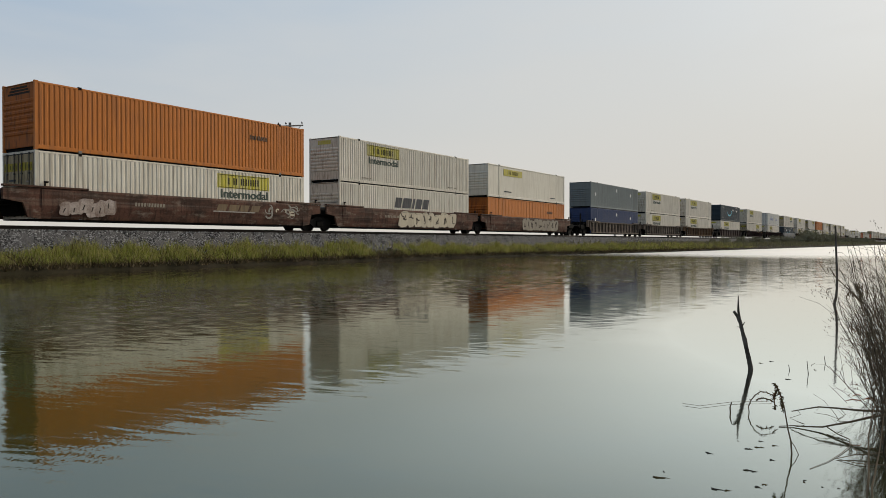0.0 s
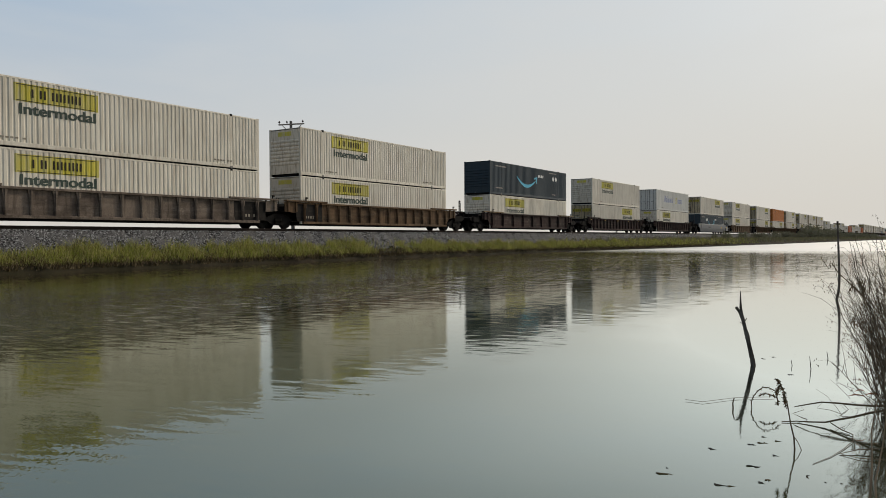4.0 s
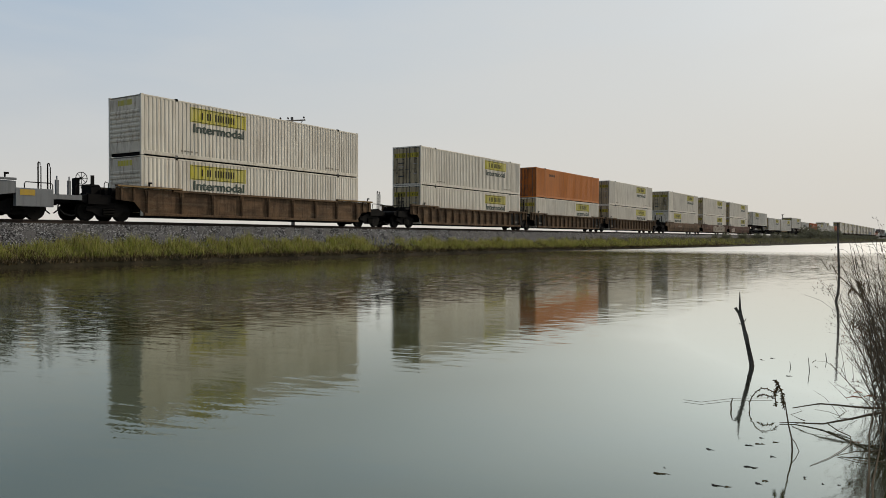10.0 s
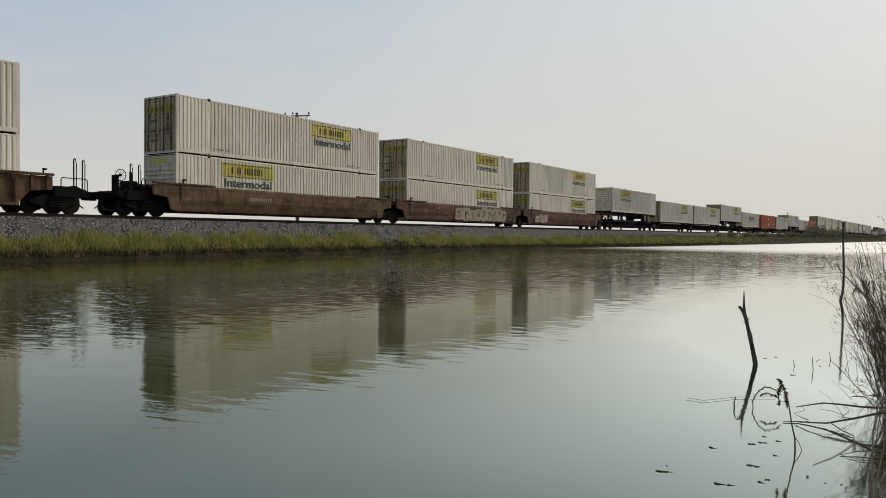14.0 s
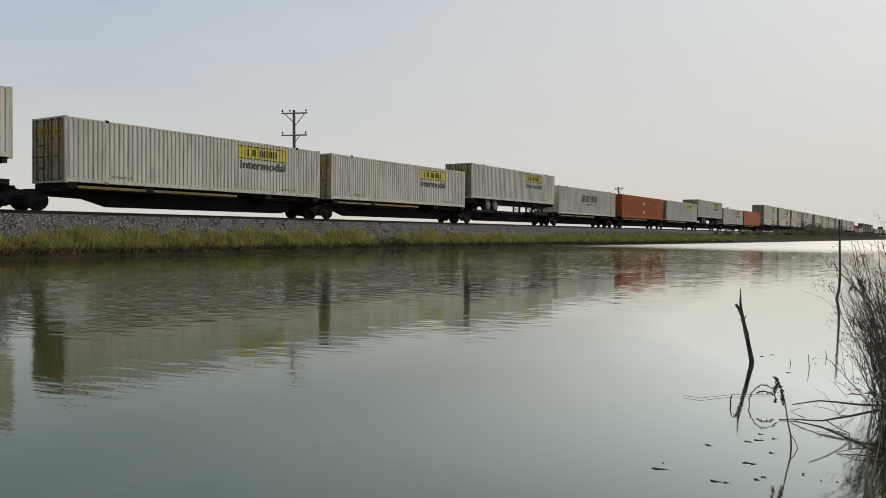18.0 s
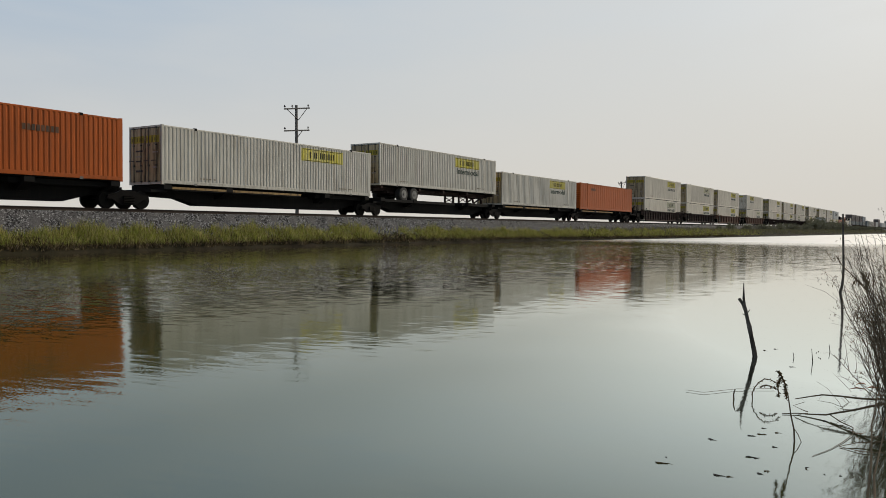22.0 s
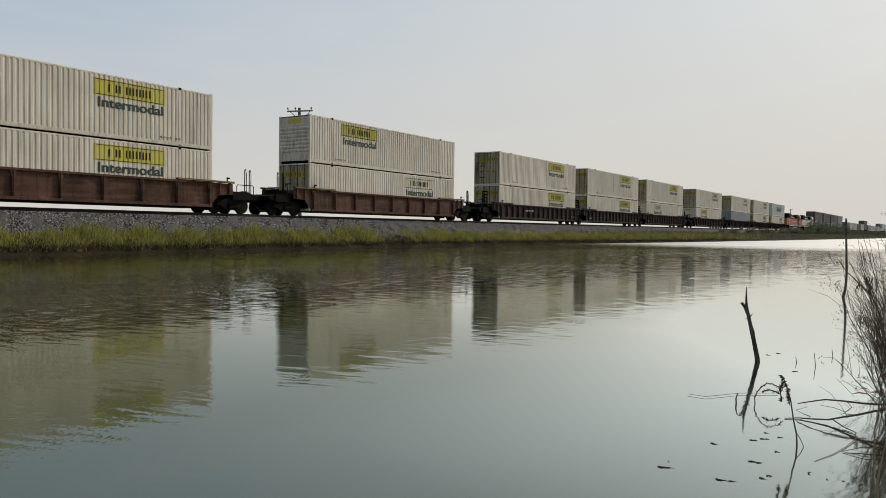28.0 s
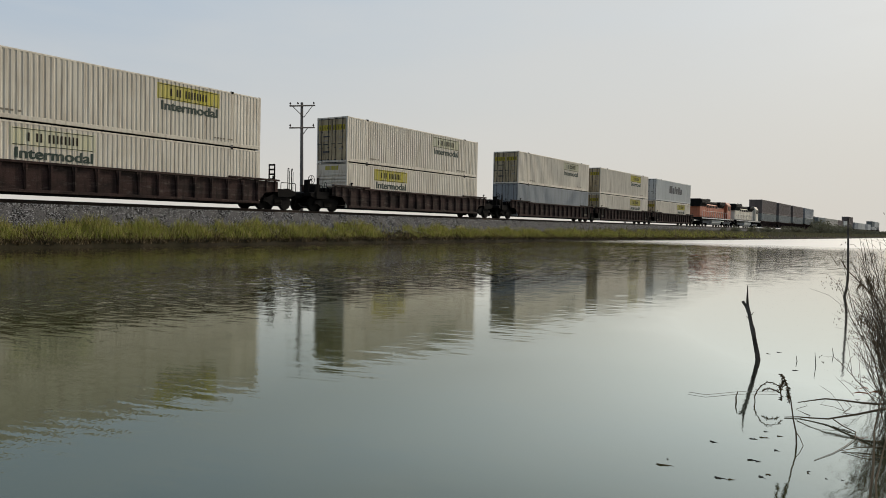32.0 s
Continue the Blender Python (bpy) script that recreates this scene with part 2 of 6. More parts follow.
def piece_like(name, cols, rough=0.9, translucent=0.0):
    """Many small pieces in one mesh, each with a tone of its own."""
    m, nt, b = nodes_of(name)
    g = nt.nodes.new("ShaderNodeNewGeometry")
    ramp = nt.nodes.new("ShaderNodeValToRGB")
    els = ramp.color_ramp.elements
    while len(els) < len(cols):
        els.new(0.5)
    for i, c in enumerate(cols):
        els[i].position, els[i].color = i / (len(cols) - 1), (*c, 1)
    nt.links.new(g.outputs["Random Per Island"], ramp.inputs["Fac"])
    nt.links.new(ramp.outputs["Color"], b.inputs["Base Color"])
    b.inputs["Roughness"].default_value = rough
    b.inputs["Specular IOR Level"].default_value = 0.12
    if translucent:
        t = nt.nodes.new("ShaderNodeBsdfTranslucent")
        nt.links.new(ramp.outputs["Color"], t.inputs["Color"])
        mix = nt.nodes.new("ShaderNodeMixShader")
        mix.inputs[0].default_value = translucent
        nt.links.new(b.outputs[0], mix.inputs[1]), nt.links.new(t.outputs[0], mix.inputs[2])
        nt.links.new(mix.outputs[0], nt.nodes["Material Output"].inputs["Surface"])
    return m


RUFFLE = (0.0025, 0.0045, 0.013, 0.012, 0.04)
WAVE_TURN, WAVE_CROSS = -17, 1.3
WATER_GLOSS = ((0.09, 0.155), (0.15, 0.265), (0.215, 0.365), (0.33, 0.50), (0.45, 0.61), (0.65, 0.79))
SHORE_GLOSS = (2.1, 1.0, 4.0)
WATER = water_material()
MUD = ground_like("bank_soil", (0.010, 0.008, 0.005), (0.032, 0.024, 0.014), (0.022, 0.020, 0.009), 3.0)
BALLAST = ground_like("ballast_gravel", (0.03, 0.029, 0.028), (0.16, 0.154, 0.152), (0.09, 0.087, 0.085), 14.0, 1.0, 0.08)
STONE = piece_like("ballast_stones", [(0.012, 0.012, 0.012), (0.04, 0.038, 0.038), (0.30, 0.295, 0.295), (0.42, 0.41, 0.40), (0.05, 0.048, 0.047), (0.018, 0.018, 0.018)])
GRASS = piece_like("reed_grass", [(0.14, 0.165, 0.035), (0.31, 0.33, 0.065), (0.21, 0.245, 0.05), (0.44, 0.41, 0.12), (0.43, 0.36, 0.17), (0.17, 0.195, 0.042), (0.10, 0.085, 0.03), (0.13, 0.095, 0.04)], 0.8, 0.45)
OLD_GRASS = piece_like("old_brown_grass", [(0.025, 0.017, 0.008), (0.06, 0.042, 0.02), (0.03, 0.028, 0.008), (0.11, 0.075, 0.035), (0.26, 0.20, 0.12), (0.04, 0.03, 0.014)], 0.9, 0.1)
# haze over the far bank is mixed into these two paled colours
FAR_GRASS = piece_like("hazed_far_grass", [(0.13, 0.13, 0.07), (0.19, 0.18, 0.09), (0.12, 0.11, 0.07), (0.18, 0.15, 0.10)], 0.85, 0.2)
SCRUB = piece_like("hazed_scrub_leaves", [(0.13, 0.135, 0.085), (0.17, 0.17, 0.11), (0.15, 0.15, 0.105), (0.22, 0.205, 0.145)], 0.8, 0.2)
TWIG = piece_like("dead_twigs", [(0.05, 0.038, 0.027), (0.10, 0.073, 0.048), (0.15, 0.11, 0.068), (0.075, 0.06, 0.045)])
DRY = piece_like("dry_seed_heads", [(0.05, 0.038, 0.02), (0.10, 0.075, 0.035), (0.13, 0.06, 0.03)])
RUST_LEAF = piece_like("rust_brown_leaves", [(0.22, 0.07, 0.025), (0.30, 0.11, 0.04), (0.16, 0.06, 0.03)], 0.7, 0.3)
BARK = ground_like("wet_dead_wood", (0.04, 0.033, 0.027), (0.10, 0.085, 0.07), (0.15, 0.13, 0.11), 55.0, 1.0, 0.012)
STEEL = painted("rail_steel", (0.045, 0.033, 0.026), (0.02, 0.015, 0.012), 0.5, 0.6, sheen=0.08)
TIE = painted("creosoted_timber", (0.05, 0.042, 0.035), (0.09, 0.08, 0.07), 0.5, 0.9, sheen=0.08)
POLE_WOOD = painted("grey_pole_wood", (0.16, 0.145, 0.13), (0.07, 0.06, 0.055), 0.5, 0.9)
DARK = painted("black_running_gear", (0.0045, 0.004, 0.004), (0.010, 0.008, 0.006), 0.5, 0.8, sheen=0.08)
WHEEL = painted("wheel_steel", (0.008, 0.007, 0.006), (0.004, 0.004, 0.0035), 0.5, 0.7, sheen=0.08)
RUBBER = painted("tyre_rubber", (0.030, 0.029, 0.027), (0.07, 0.065, 0.058), 0.5, 0.9)
RIM = painted("rim_steel", (0.16, 0.155, 0.145), (0.05, 0.045, 0.04), 0.6, 0.6)
GLASS_INSULATOR = painted("brown_porcelain", (0.05, 0.035, 0.03), amount=0.1, rough=0.25)
PAINT = {
    "white": painted("white_container_paint", (0.64, 0.585, 0.49), (0.23, 0.165, 0.10), 0.6),
    "clean": painted("clean_white_container_paint", (0.60, 0.58, 0.53), (0.24, 0.21, 0.16), 0.4),
    "aged": painted("aged_white_container_paint", (0.49, 0.465, 0.41), (0.16, 0.13, 0.085), 0.7),
    "cream": painted("smooth_white_paint", (0.63, 0.585, 0.495), (0.28, 0.22, 0.15), 0.4),
    "pale": painted("pale_grey_paint", (0.52, 0.53, 0.51), (0.22, 0.20, 0.17), 0.42),
    "orange": painted("orange_container_paint", (0.455, 0.140, 0.017), (0.19, 0.075, 0.025), 0.65),
    "vermilion": painted("red_orange_container_paint", (0.33, 0.068, 0.007), (0.15, 0.045, 0.012), 0.65, sheen=0.2),
    "navy": painted("dark_navy_paint", (0.014, 0.028, 0.040), (0.045, 0.050, 0.05), 0.30),
    "grey": painted("grey_container_paint", (0.165, 0.185, 0.182), (0.09, 0.085, 0.08), 0.40),
    "blue": painted("blue_container_paint", (0.017, 0.037, 0.11), (0.06, 0.06, 0.07), 0.4),
    "slate": painted("slate_container_paint", (0.25, 0.265, 0.275), (0.12, 0.12, 0.115), 0.45),
    # brown lightened for the haze at the train's far tail
    "maroon": painted("hazed_brown_container_paint", (0.125, 0.10, 0.092), (0.07, 0.06, 0.055), 0.35),
}
NOSE = painted("stained_white_end_paint", (0.62, 0.55, 0.44), (0.20, 0.13, 0.075), 0.75, 0.7, streak=4)
ROD = painted("dirty_dark_rod_steel", (0.07, 0.064, 0.055), (0.03, 0.025, 0.02), 0.6, 0.6)
# orange side paint darkened: the ends' shade is in this colour, under soot blotches
ORANGE_END = painted("shaded_sooty_orange_end_paint", (0.34, 0.092, 0.010), (0.055, 0.028, 0.012), 1.0, 0.7, streak=3)
GRIMY = painted("grimy_white_end_paint", (0.42, 0.335, 0.205), (0.05, 0.034, 0.016), 1.15, 0.7)


def rusted(name, colour, dust, dark, worn=0.5):
    """Old car paint: rust and soot in blotches and runs, with pale dust and scuffs where it has worn."""
    m, nt, b = nodes_of(name)
    info = nt.nodes.new("ShaderNodeObjectInfo")
    shift = nt.nodes.new("ShaderNodeVectorMath")
    shift.operation = "SCALE"
    shift.inputs[0].default_value = (61.0, 17.0, 29.0)
    nt.links.new(info.outputs["Random"], shift.inputs["Scale"])
    patch, mp1 = noise_node(nt, 0.9, 5, (0.7, 1, 1.3), rough=0.65)
    runs, mp2 = noise_node(nt, 3.2, 5, (2.2, 2.2, 0.22))
    scuff, mp3 = noise_node(nt, 1.5, 6, (0.8, 1, 2.2), rough=0.7)
    bands, mp4 = noise_node(nt, 1.0, 3, (0.12, 1, 5.0))
    for mp in (mp1, mp2, mp3, mp4):
        nt.links.new(shift.outputs[0], mp.inputs["Location"])
    fine, _ = noise_node(nt, 22, 4)
    c = mix_node(nt, range_node(nt, patch.outputs["Fac"], 0.42, 0.66, 0, 0.85), colour, dark)
    c = mix_node(nt, range_node(nt, bands.outputs["Fac"], 0.50, 0.70, 0, 0.4 * worn), c, dust)
    c = mix_node(nt, range_node(nt, scuff.outputs["Fac"], 0.55, 0.72, 0, worn), c, dust)
    c = mix_node(nt, range_node(nt, runs.outputs["Fac"], 0.50, 0.70, 0, 0.7), c, dark)
    vm = nt.nodes.new("ShaderNodeVectorMath")
    vm.operation = "SCALE"
    nt.links.new(c, vm.inputs[0])
    nt.links.new(range_node(nt, fine.outputs["Fac"], 0.3, 0.7, 0.75, 1.25), vm.inputs["Scale"])
    nt.links.new(vm.outputs[0], b.inputs["Base Color"])
    b.inputs["Roughness"].default_value, b.inputs["Specular IOR Level"].default_value = 0.8, 0.12
    bump_to(nt, b, fine.outputs["Fac"], 0.15, 0.01)
    return m


CAR_PAINT = {
    "brown": rusted("rusty_brown_car_paint", (0.092, 0.043, 0.029), (0.22, 0.175, 0.14), (0.022, 0.015, 0.012), 0.75),
    "tan": rusted("faded_tan_car_paint", (0.112, 0.066, 0.036), (0.20, 0.15, 0.098), (0.032, 0.021, 0.013), 0.5),
    "red": rusted("oxide_red_car_paint", (0.092, 0.045, 0.032), (0.17, 0.12, 0.095), (0.028, 0.017, 0.012), 0.45),
    "dark": rusted("dark_brown_car_paint", (0.040, 0.023, 0.020), (0.13, 0.105, 0.09), (0.012, 0.009, 0.008), 0.55),
    "dusty": rusted("dusty_brown_car_paint", (0.145, 0.112, 0.088), (0.25, 0.21, 0.17), (0.045, 0.033, 0.026), 0.5),
    "grey": painted("grey_car_paint", (0.16, 0.165, 0.17), (0.06, 0.055, 0.05), 0.40, 0.7),
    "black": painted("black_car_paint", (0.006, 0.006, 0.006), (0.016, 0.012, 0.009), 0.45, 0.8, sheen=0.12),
}
YELLOW = painted("yellow_sign_paint", (0.46, 0.39, 0.035), (0.42, 0.38, 0.24), 1.1, 0.55, vary=0.2)
SMALL_MARK = painted("worn_brown_stencil_paint", (0.14, 0.115, 0.085), (0.40, 0.36, 0.29), 0.8, 0.7)
BLACKENED = rusted("sooty_black_panel_paint", (0.012, 0.010, 0.009), (0.07, 0.055, 0.042), (0.004, 0.0035, 0.003), 0.5)
# the sign yellow dulled: the door end's shade is put into the colour
DOOR_YELLOW = painted("shaded_soiled_yellow_sign_paint", (0.40, 0.32, 0.03), (0.07, 0.06, 0.02), 1.1, 0.65, vary=0.2)
MARKING = painted("faded_marking_paint", (0.34, 0.31, 0.28), (0.15, 0.1, 0.08), 0.6, 0.7)
FADED = painted("faded_sign_paint", (0.48, 0.45, 0.30), (0.55, 0.53, 0.48), 0.6, 0.6)
INK = painted("dark_green_lettering", (0.016, 0.034, 0.025), (0.14, 0.14, 0.12), 0.35, 0.6)
INK_BLACK = painted("black_lettering", (0.024, 0.019, 0.014), (0.08, 0.07, 0.05), 0.4, 0.7, sheen=0.1)
INK_BLUE = painted("blue_lettering", (0.07, 0.11, 0.33), (0.30, 0.33, 0.42), 0.5, 0.5)
INK_SLATE = painted("slate_lettering", (0.026, 0.027, 0.034), (0.2, 0.19, 0.18), 0.35, 0.6)
SWOOSH = painted("light_blue_paint", (0.06, 0.36, 0.52), (0.03, 0.10, 0.14), 0.4, 0.5)
WHITE_MARK = painted("white_marking_paint", (0.70, 0.69, 0.66), (0.4, 0.38, 0.35), 0.3, 0.6)
SAFETY = painted("yellow_safety_paint", (0.42, 0.27, 0.03), (0.2, 0.15, 0.08), 0.5, 0.6)
WORN_YELLOW = painted("worn_yellow_edge", (0.23, 0.145, 0.055), (0.035, 0.025, 0.018), 0.95, 0.7)
GRAFFITI = painted("pale_graffiti_paint", (0.46, 0.40, 0.30), (0.30, 0.22, 0.15), 0.5, 0.6)
OLD_GRAFFITI = painted("faded_grey_graffiti_paint", (0.25, 0.215, 0.165), (0.13, 0.10, 0.075), 0.8, 0.7)
SOOTY_INK = painted("sooty_worn_lettering", (0.045, 0.026, 0.015), (0.20, 0.075, 0.025), 0.7, 0.7)
WORN_SPRAY = rusted("worn_pale_spray_paint", (0.37, 0.31, 0.275), (0.16, 0.115, 0.09), (0.12, 0.075, 0.055), 0.5)
FAINT_YELLOW = painted("faint_ochre_paint", (0.17, 0.115, 0.06), (0.06, 0.04, 0.028), 1.0, 0.7)
DOOR_INK = painted("faded_olive_lettering", (0.11, 0.10, 0.018), (0.22, 0.18, 0.04), 0.7, 0.7)
GRAFFITI_EDGE = painted("dark_brown_spray_paint", (0.035, 0.024, 0.017), (0.07, 0.05, 0.035), 0.5, 0.7)
PALE_GRAFFITI = painted("pale_outline_paint", (0.26, 0.235, 0.20), (0.10, 0.075, 0.06), 0.9, 0.7)
LOCO_ORANGE = painted("locomotive_orange", (0.42, 0.135, 0.07), (0.16, 0.09, 0.06), 0.6, 0.5)


# ---- mesh helpers ----
class Geo:
    """Collects simple solids into one mesh."""

    def __init__(self):
        self.v, self.f = [], []

    def add(self, verts, faces):
        n = len(self.v)
        self.v += [tuple(p) for p in verts]
        self.f += [tuple(i + n for i in f) for f in faces]
        return self

    def box(self, x0, x1, y0, y1, z0, z1):
        return self.add([(x, y, z) for x in (x0, x1) for y in (y0, y1) for z in (z0, z1)],
                        [(0, 1, 3, 2), (4, 6, 7, 5), (0, 4, 5, 1), (2, 3, 7, 6), (0, 2, 6, 4), (1, 5, 7, 3)])

    def bevel_box(self, x0, x1, y0, y1, z0, z1, b=0.02):
        """A box whose long edges are chamfered (along x)."""
        prof = [(y0 + b, z0), (y1 - b, z0), (y1, z0 + b), (y1, z1 - b), (y1 - b, z1), (y0 + b, z1), (y0, z1 - b), (y0, z0 + b)]
        return self.prism_x(prof, x0, x1)

    def prism_x(self, prof, x0, x1):
        n = len(prof)
        vs = [(x0, y, z) for y, z in prof] + [(x1, y, z) for y, z in prof]
        fs = [tuple(range(n))[::-1], tuple(range(n, 2 * n))] + [(i, (i + 1) % n, n + (i + 1) % n, n + i) for i in range(n)]
        return self.add(vs, fs)

    def prism_y(self, prof, y0, y1):
        n = len(prof)
        vs = [(x, y0, z) for x, z in prof] + [(x, y1, z) for x, z in prof]
        fs = [tuple(range(n)), tuple(range(n, 2 * n))[::-1]] + [(i, n + i, n + (i + 1) % n, (i + 1) % n) for i in range(n)]
        return self.add(vs, fs)

    def cyl(self, a, b, r0, r1=None, n=12):
        a, b = Vector(a), Vector(b)
        r1 = r0 if r1 is None else r1
        w = (b - a).normalized()
        u = w.orthogonal().normalized()
        q = w.cross(u)
        ring = [(math.cos(2 * math.pi * i / n), math.sin(2 * math.pi * i / n)) for i in range(n)]
        vs = [a + (u * c + q * s) * r0 for c, s in ring] + [b + (u * c + q * s) * r1 for c, s in ring]
        return self.add(vs, [tuple(range(n))[::-1], tuple(range(n, 2 * n))] + [(i, (i + 1) % n, n + (i + 1) % n, n + i) for i in range(n)])

    def tube(self, pts, radii, n=6):
        """A tapering tube along points."""
        pts = [Vector(p) for p in pts]
        rings = []
        u = None
        for i, p in enumerate(pts):
            d = (pts[min(i + 1, len(pts) - 1)] - pts[max(i - 1, 0)]).normalized()
            u = d.orthogonal().normalized() if u is None else (u - d * u.dot(d)).normalized()
            q = d.cross(u)
            r = radii[i] if isinstance(radii, (list, tuple)) else radii
            rings.append([p + (u * math.cos(2 * math.pi * k / n) + q * math.sin(2 * math.pi * k / n)) * r for k in range(n)])
        vs = [p for ring in rings for p in ring]
        fs = [(i * n + k, i * n + (k + 1) % n, (i + 1) * n + (k + 1) % n, (i + 1) * n + k) for i in range(len(pts) - 1) for k in range(n)]
        fs += [tuple(range(n))[::-1], tuple(range((len(pts) - 1) * n, len(pts) * n))]
        return self.add(vs, fs)

    def mesh(self, name):
        me = bpy.data.meshes.new(name)
        me.from_pydata(self.v, [], self.f)
        me.materials.append(None)
        me.update()
        return me


def numpy_mesh(name, verts, faces):
    """A mesh from arrays; all faces have the same number of corners."""
    me = bpy.data.meshes.new(name)
    k = faces.shape[1]
    me.vertices.add(len(verts))
    me.vertices.foreach_set("co", np.asarray(verts, dtype=np.float32).ravel())
    me.loops.add(faces.size)
    me.loops.foreach_set("vertex_index", faces.astype(np.int32).ravel())
    me.polygons.add(len(faces))
    me.polygons.foreach_set("loop_start", np.arange(0, faces.size, k, dtype=np.int32))
    me.polygons.foreach_set("loop_total", np.full(len(faces), k, dtype=np.int32))
    me.materials.append(None)
    me.update(calc_edges=True)
    return me


MESHES = {}


def cached(key, make):
    """The mesh under this key, built at its first use and shared from then on."""
    if key not in MESHES:
        made = make()
        MESHES[key] = made.mesh(key) if isinstance(made, Geo) else made
    return MESHES[key]


def put(name, mesh, material, parent=None, at=(0, 0, 0), turn=0.0, label=""):
    """One mesh object, under its thing or part."""
    mesh = mesh.mesh(name) if isinstance(mesh, Geo) else mesh
    ob = new(name, mesh)
    ob.material_slots[0].link = "OBJECT"
    ob.material_slots[0].material = material
    ob.parent = parent
    ob.matrix_basis = pose(*at, 0, 0, turn)
    if label:
        tagged(ob, label)
    return ob


def thing(name, label, category, group="", kind="", at=(0, 0, 0)):
    ob = new(name)
    ob.empty_display_size = 0.2
    ob.matrix_basis = pose(*at)
    return tagged(ob, label, category, group, kind)


RNG = np.random.default_rng(7)
MOVING = []          # (thing, x at the start, y, z)


def rides(ob, x, y, z):
    ob.matrix_basis = pose(x, y, z)
    MOVING.append((ob, x, y, z))
    return ob


# ---- ground, water, embankment ----
SPREAD = 1.124       # the lake and what stands in it are drawn up round the surface, then set at its level and size
LAKE = Matrix.Translation((0, 0, LEVEL)) @ Matrix.Scale(SPREAD, 4)


def shore(x):
    """Far shoreline: the y at which the water ends."""
    return np.interp(x, [-1200, 12, 24, 40, 58, 79, 127, 281, 600, 1200], [27.2, 27.3, 27.6, 27.8, 26.6, 23.6, 19.7, 9.5, -8, -42]) \
        + 0.14 * np.sin(x * 1.9) + 0.10 * np.sin(x * 0.73 + 1) + 0.06 * np.sin(x * 5.1 + 2)


def near_shore(x):
    return np.interp(x, [-337, -6.7, 0.22, 2.5, 5.6, 13.5, 67, 1350], [4.5, 1.35, 0.56, -0.39, -0.51, -0.79, -1.7, -9]) + 0.05 * np.sin(x * 2.8)


def swing(x):
    """How far the railway has swung towards the lake at x: straight at first, then a gentle bend into a second straight."""
    return -0.0150 * 14 * np.logaddexp(0.0, (np.asarray(x, dtype=float) - 62) / 14)


def heading(x):
    """The railway's turn at x, in degrees."""
    return math.degrees(math.atan(float(swing(x + 1) - swing(x - 1)) / 2))


def ballast_height(y, x=0.0):
    y = y - swing(x)
    return np.where(y < 30.5, 1.51 - (30.5 - y) / 1.72, np.where(y < 34.2, 1.51, 1.51 - (y - 34.2) / 1.72))


def ground_height(x, y):
    d, e = y - shore(x), near_shore(x) - y
    rough = 0.035 * np.sin(x * 2.3 + y * 1.1) + 0.03 * np.sin(x * 0.9 - y * 2.7)
    land = np.where(d > 0, 0.16 * np.clip(d / 0.12, 0, 1) + np.minimum(d * 0.42, 0.42 - LEVEL) + rough * np.minimum(d, 1), np.maximum(d * 0.5, -0.9))
    near = np.where(e > 0, 0.02 + np.minimum(e * 0.35, 0.55) + rough * np.minimum(e, 1), np.maximum(e * 0.4, -0.9))
    z = LEVEL + np.maximum(land, near)
    return np.where(y > 36, 0.35 + rough, z)


def grid_mesh(name, xs, ys, height):
    gx, gy = np.meshgrid(xs, ys, indexing="ij")
    v = np.stack([gx, gy, height(gx, gy)], -1).reshape(-1, 3)
    ny = len(ys)
    i, j = np.meshgrid(np.arange(len(xs) - 1), np.arange(ny - 1), indexing="ij")
    a = (i * ny + j).ravel()
    me = numpy_mesh(name, v, np.stack([a, a + ny, a + ny + 1, a + 1], 1))
    me.polygons.foreach_set("use_smooth", np.ones(len(me.polygons), dtype=bool))
    return me


def swing_mesh(me):
    """Moves a mesh along the railway sideways with the line's bend."""
    co = np.empty(len(me.vertices) * 3, dtype=np.float32)
    me.vertices.foreach_get("co", co)
    co = co.reshape(-1, 3)
    co[:, 1] += swing(co[:, 0])
    me.vertices.foreach_set("co", co.ravel())
    me.update()


def build_ground():
    xs = np.concatenate([[-4000, -1500, -500, -150], np.arange(-60, 8, 1.5), np.arange(8, 80, 0.35), np.arange(80, 300, 2.5), np.geomspace(300, 4500, 40)])
    ys = np.concatenate([[-4000, -1000, -200, -50, -15], np.arange(-8, 2, 0.4), np.arange(2.5, 24, 2.2), np.arange(24, 32, 0.22), np.arange(32, 40, 1.0), [60, 150, 500, 1500, 4500]])
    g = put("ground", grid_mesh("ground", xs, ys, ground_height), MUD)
    tagged(g, "muddy dark soil of the lake banks and flat land", "ground", kind="structure")
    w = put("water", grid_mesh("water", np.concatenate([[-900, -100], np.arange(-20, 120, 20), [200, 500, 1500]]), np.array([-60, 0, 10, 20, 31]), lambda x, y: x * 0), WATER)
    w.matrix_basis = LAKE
    tagged(w, "still murky green lake water with faint ripples", "water", kind="structure")
    xs = np.concatenate([[-1100, -600, -300, -100], np.arange(-40, 8, 2), np.arange(8, 90, 0.3), np.arange(90, 300, 3), np.geomspace(300, 3000, 30)])
    ys = np.array([28.2, 28.7, 29.2, 29.5, 29.8, 30.1, 30.35, 30.55, 30.8, 31.6, 32.3, 33.0, 34.0, 34.4, 35.2, 36.4])
    lumps = lambda x, y: ballast_height(y) + 0.035 * np.sin(x * 7.3 + y * 9) * np.sin(x * 3.1 - y * 13) + 0.02 * np.sin(x * 17 + y * 5)
    bed = grid_mesh("ballast_embankment", xs, ys, lumps)
    swing_mesh(bed)
    b = put("ballast_embankment", bed, BALLAST)
    tagged(b, "grey crushed stone railway embankment along the lake", "embankment", kind="structure")


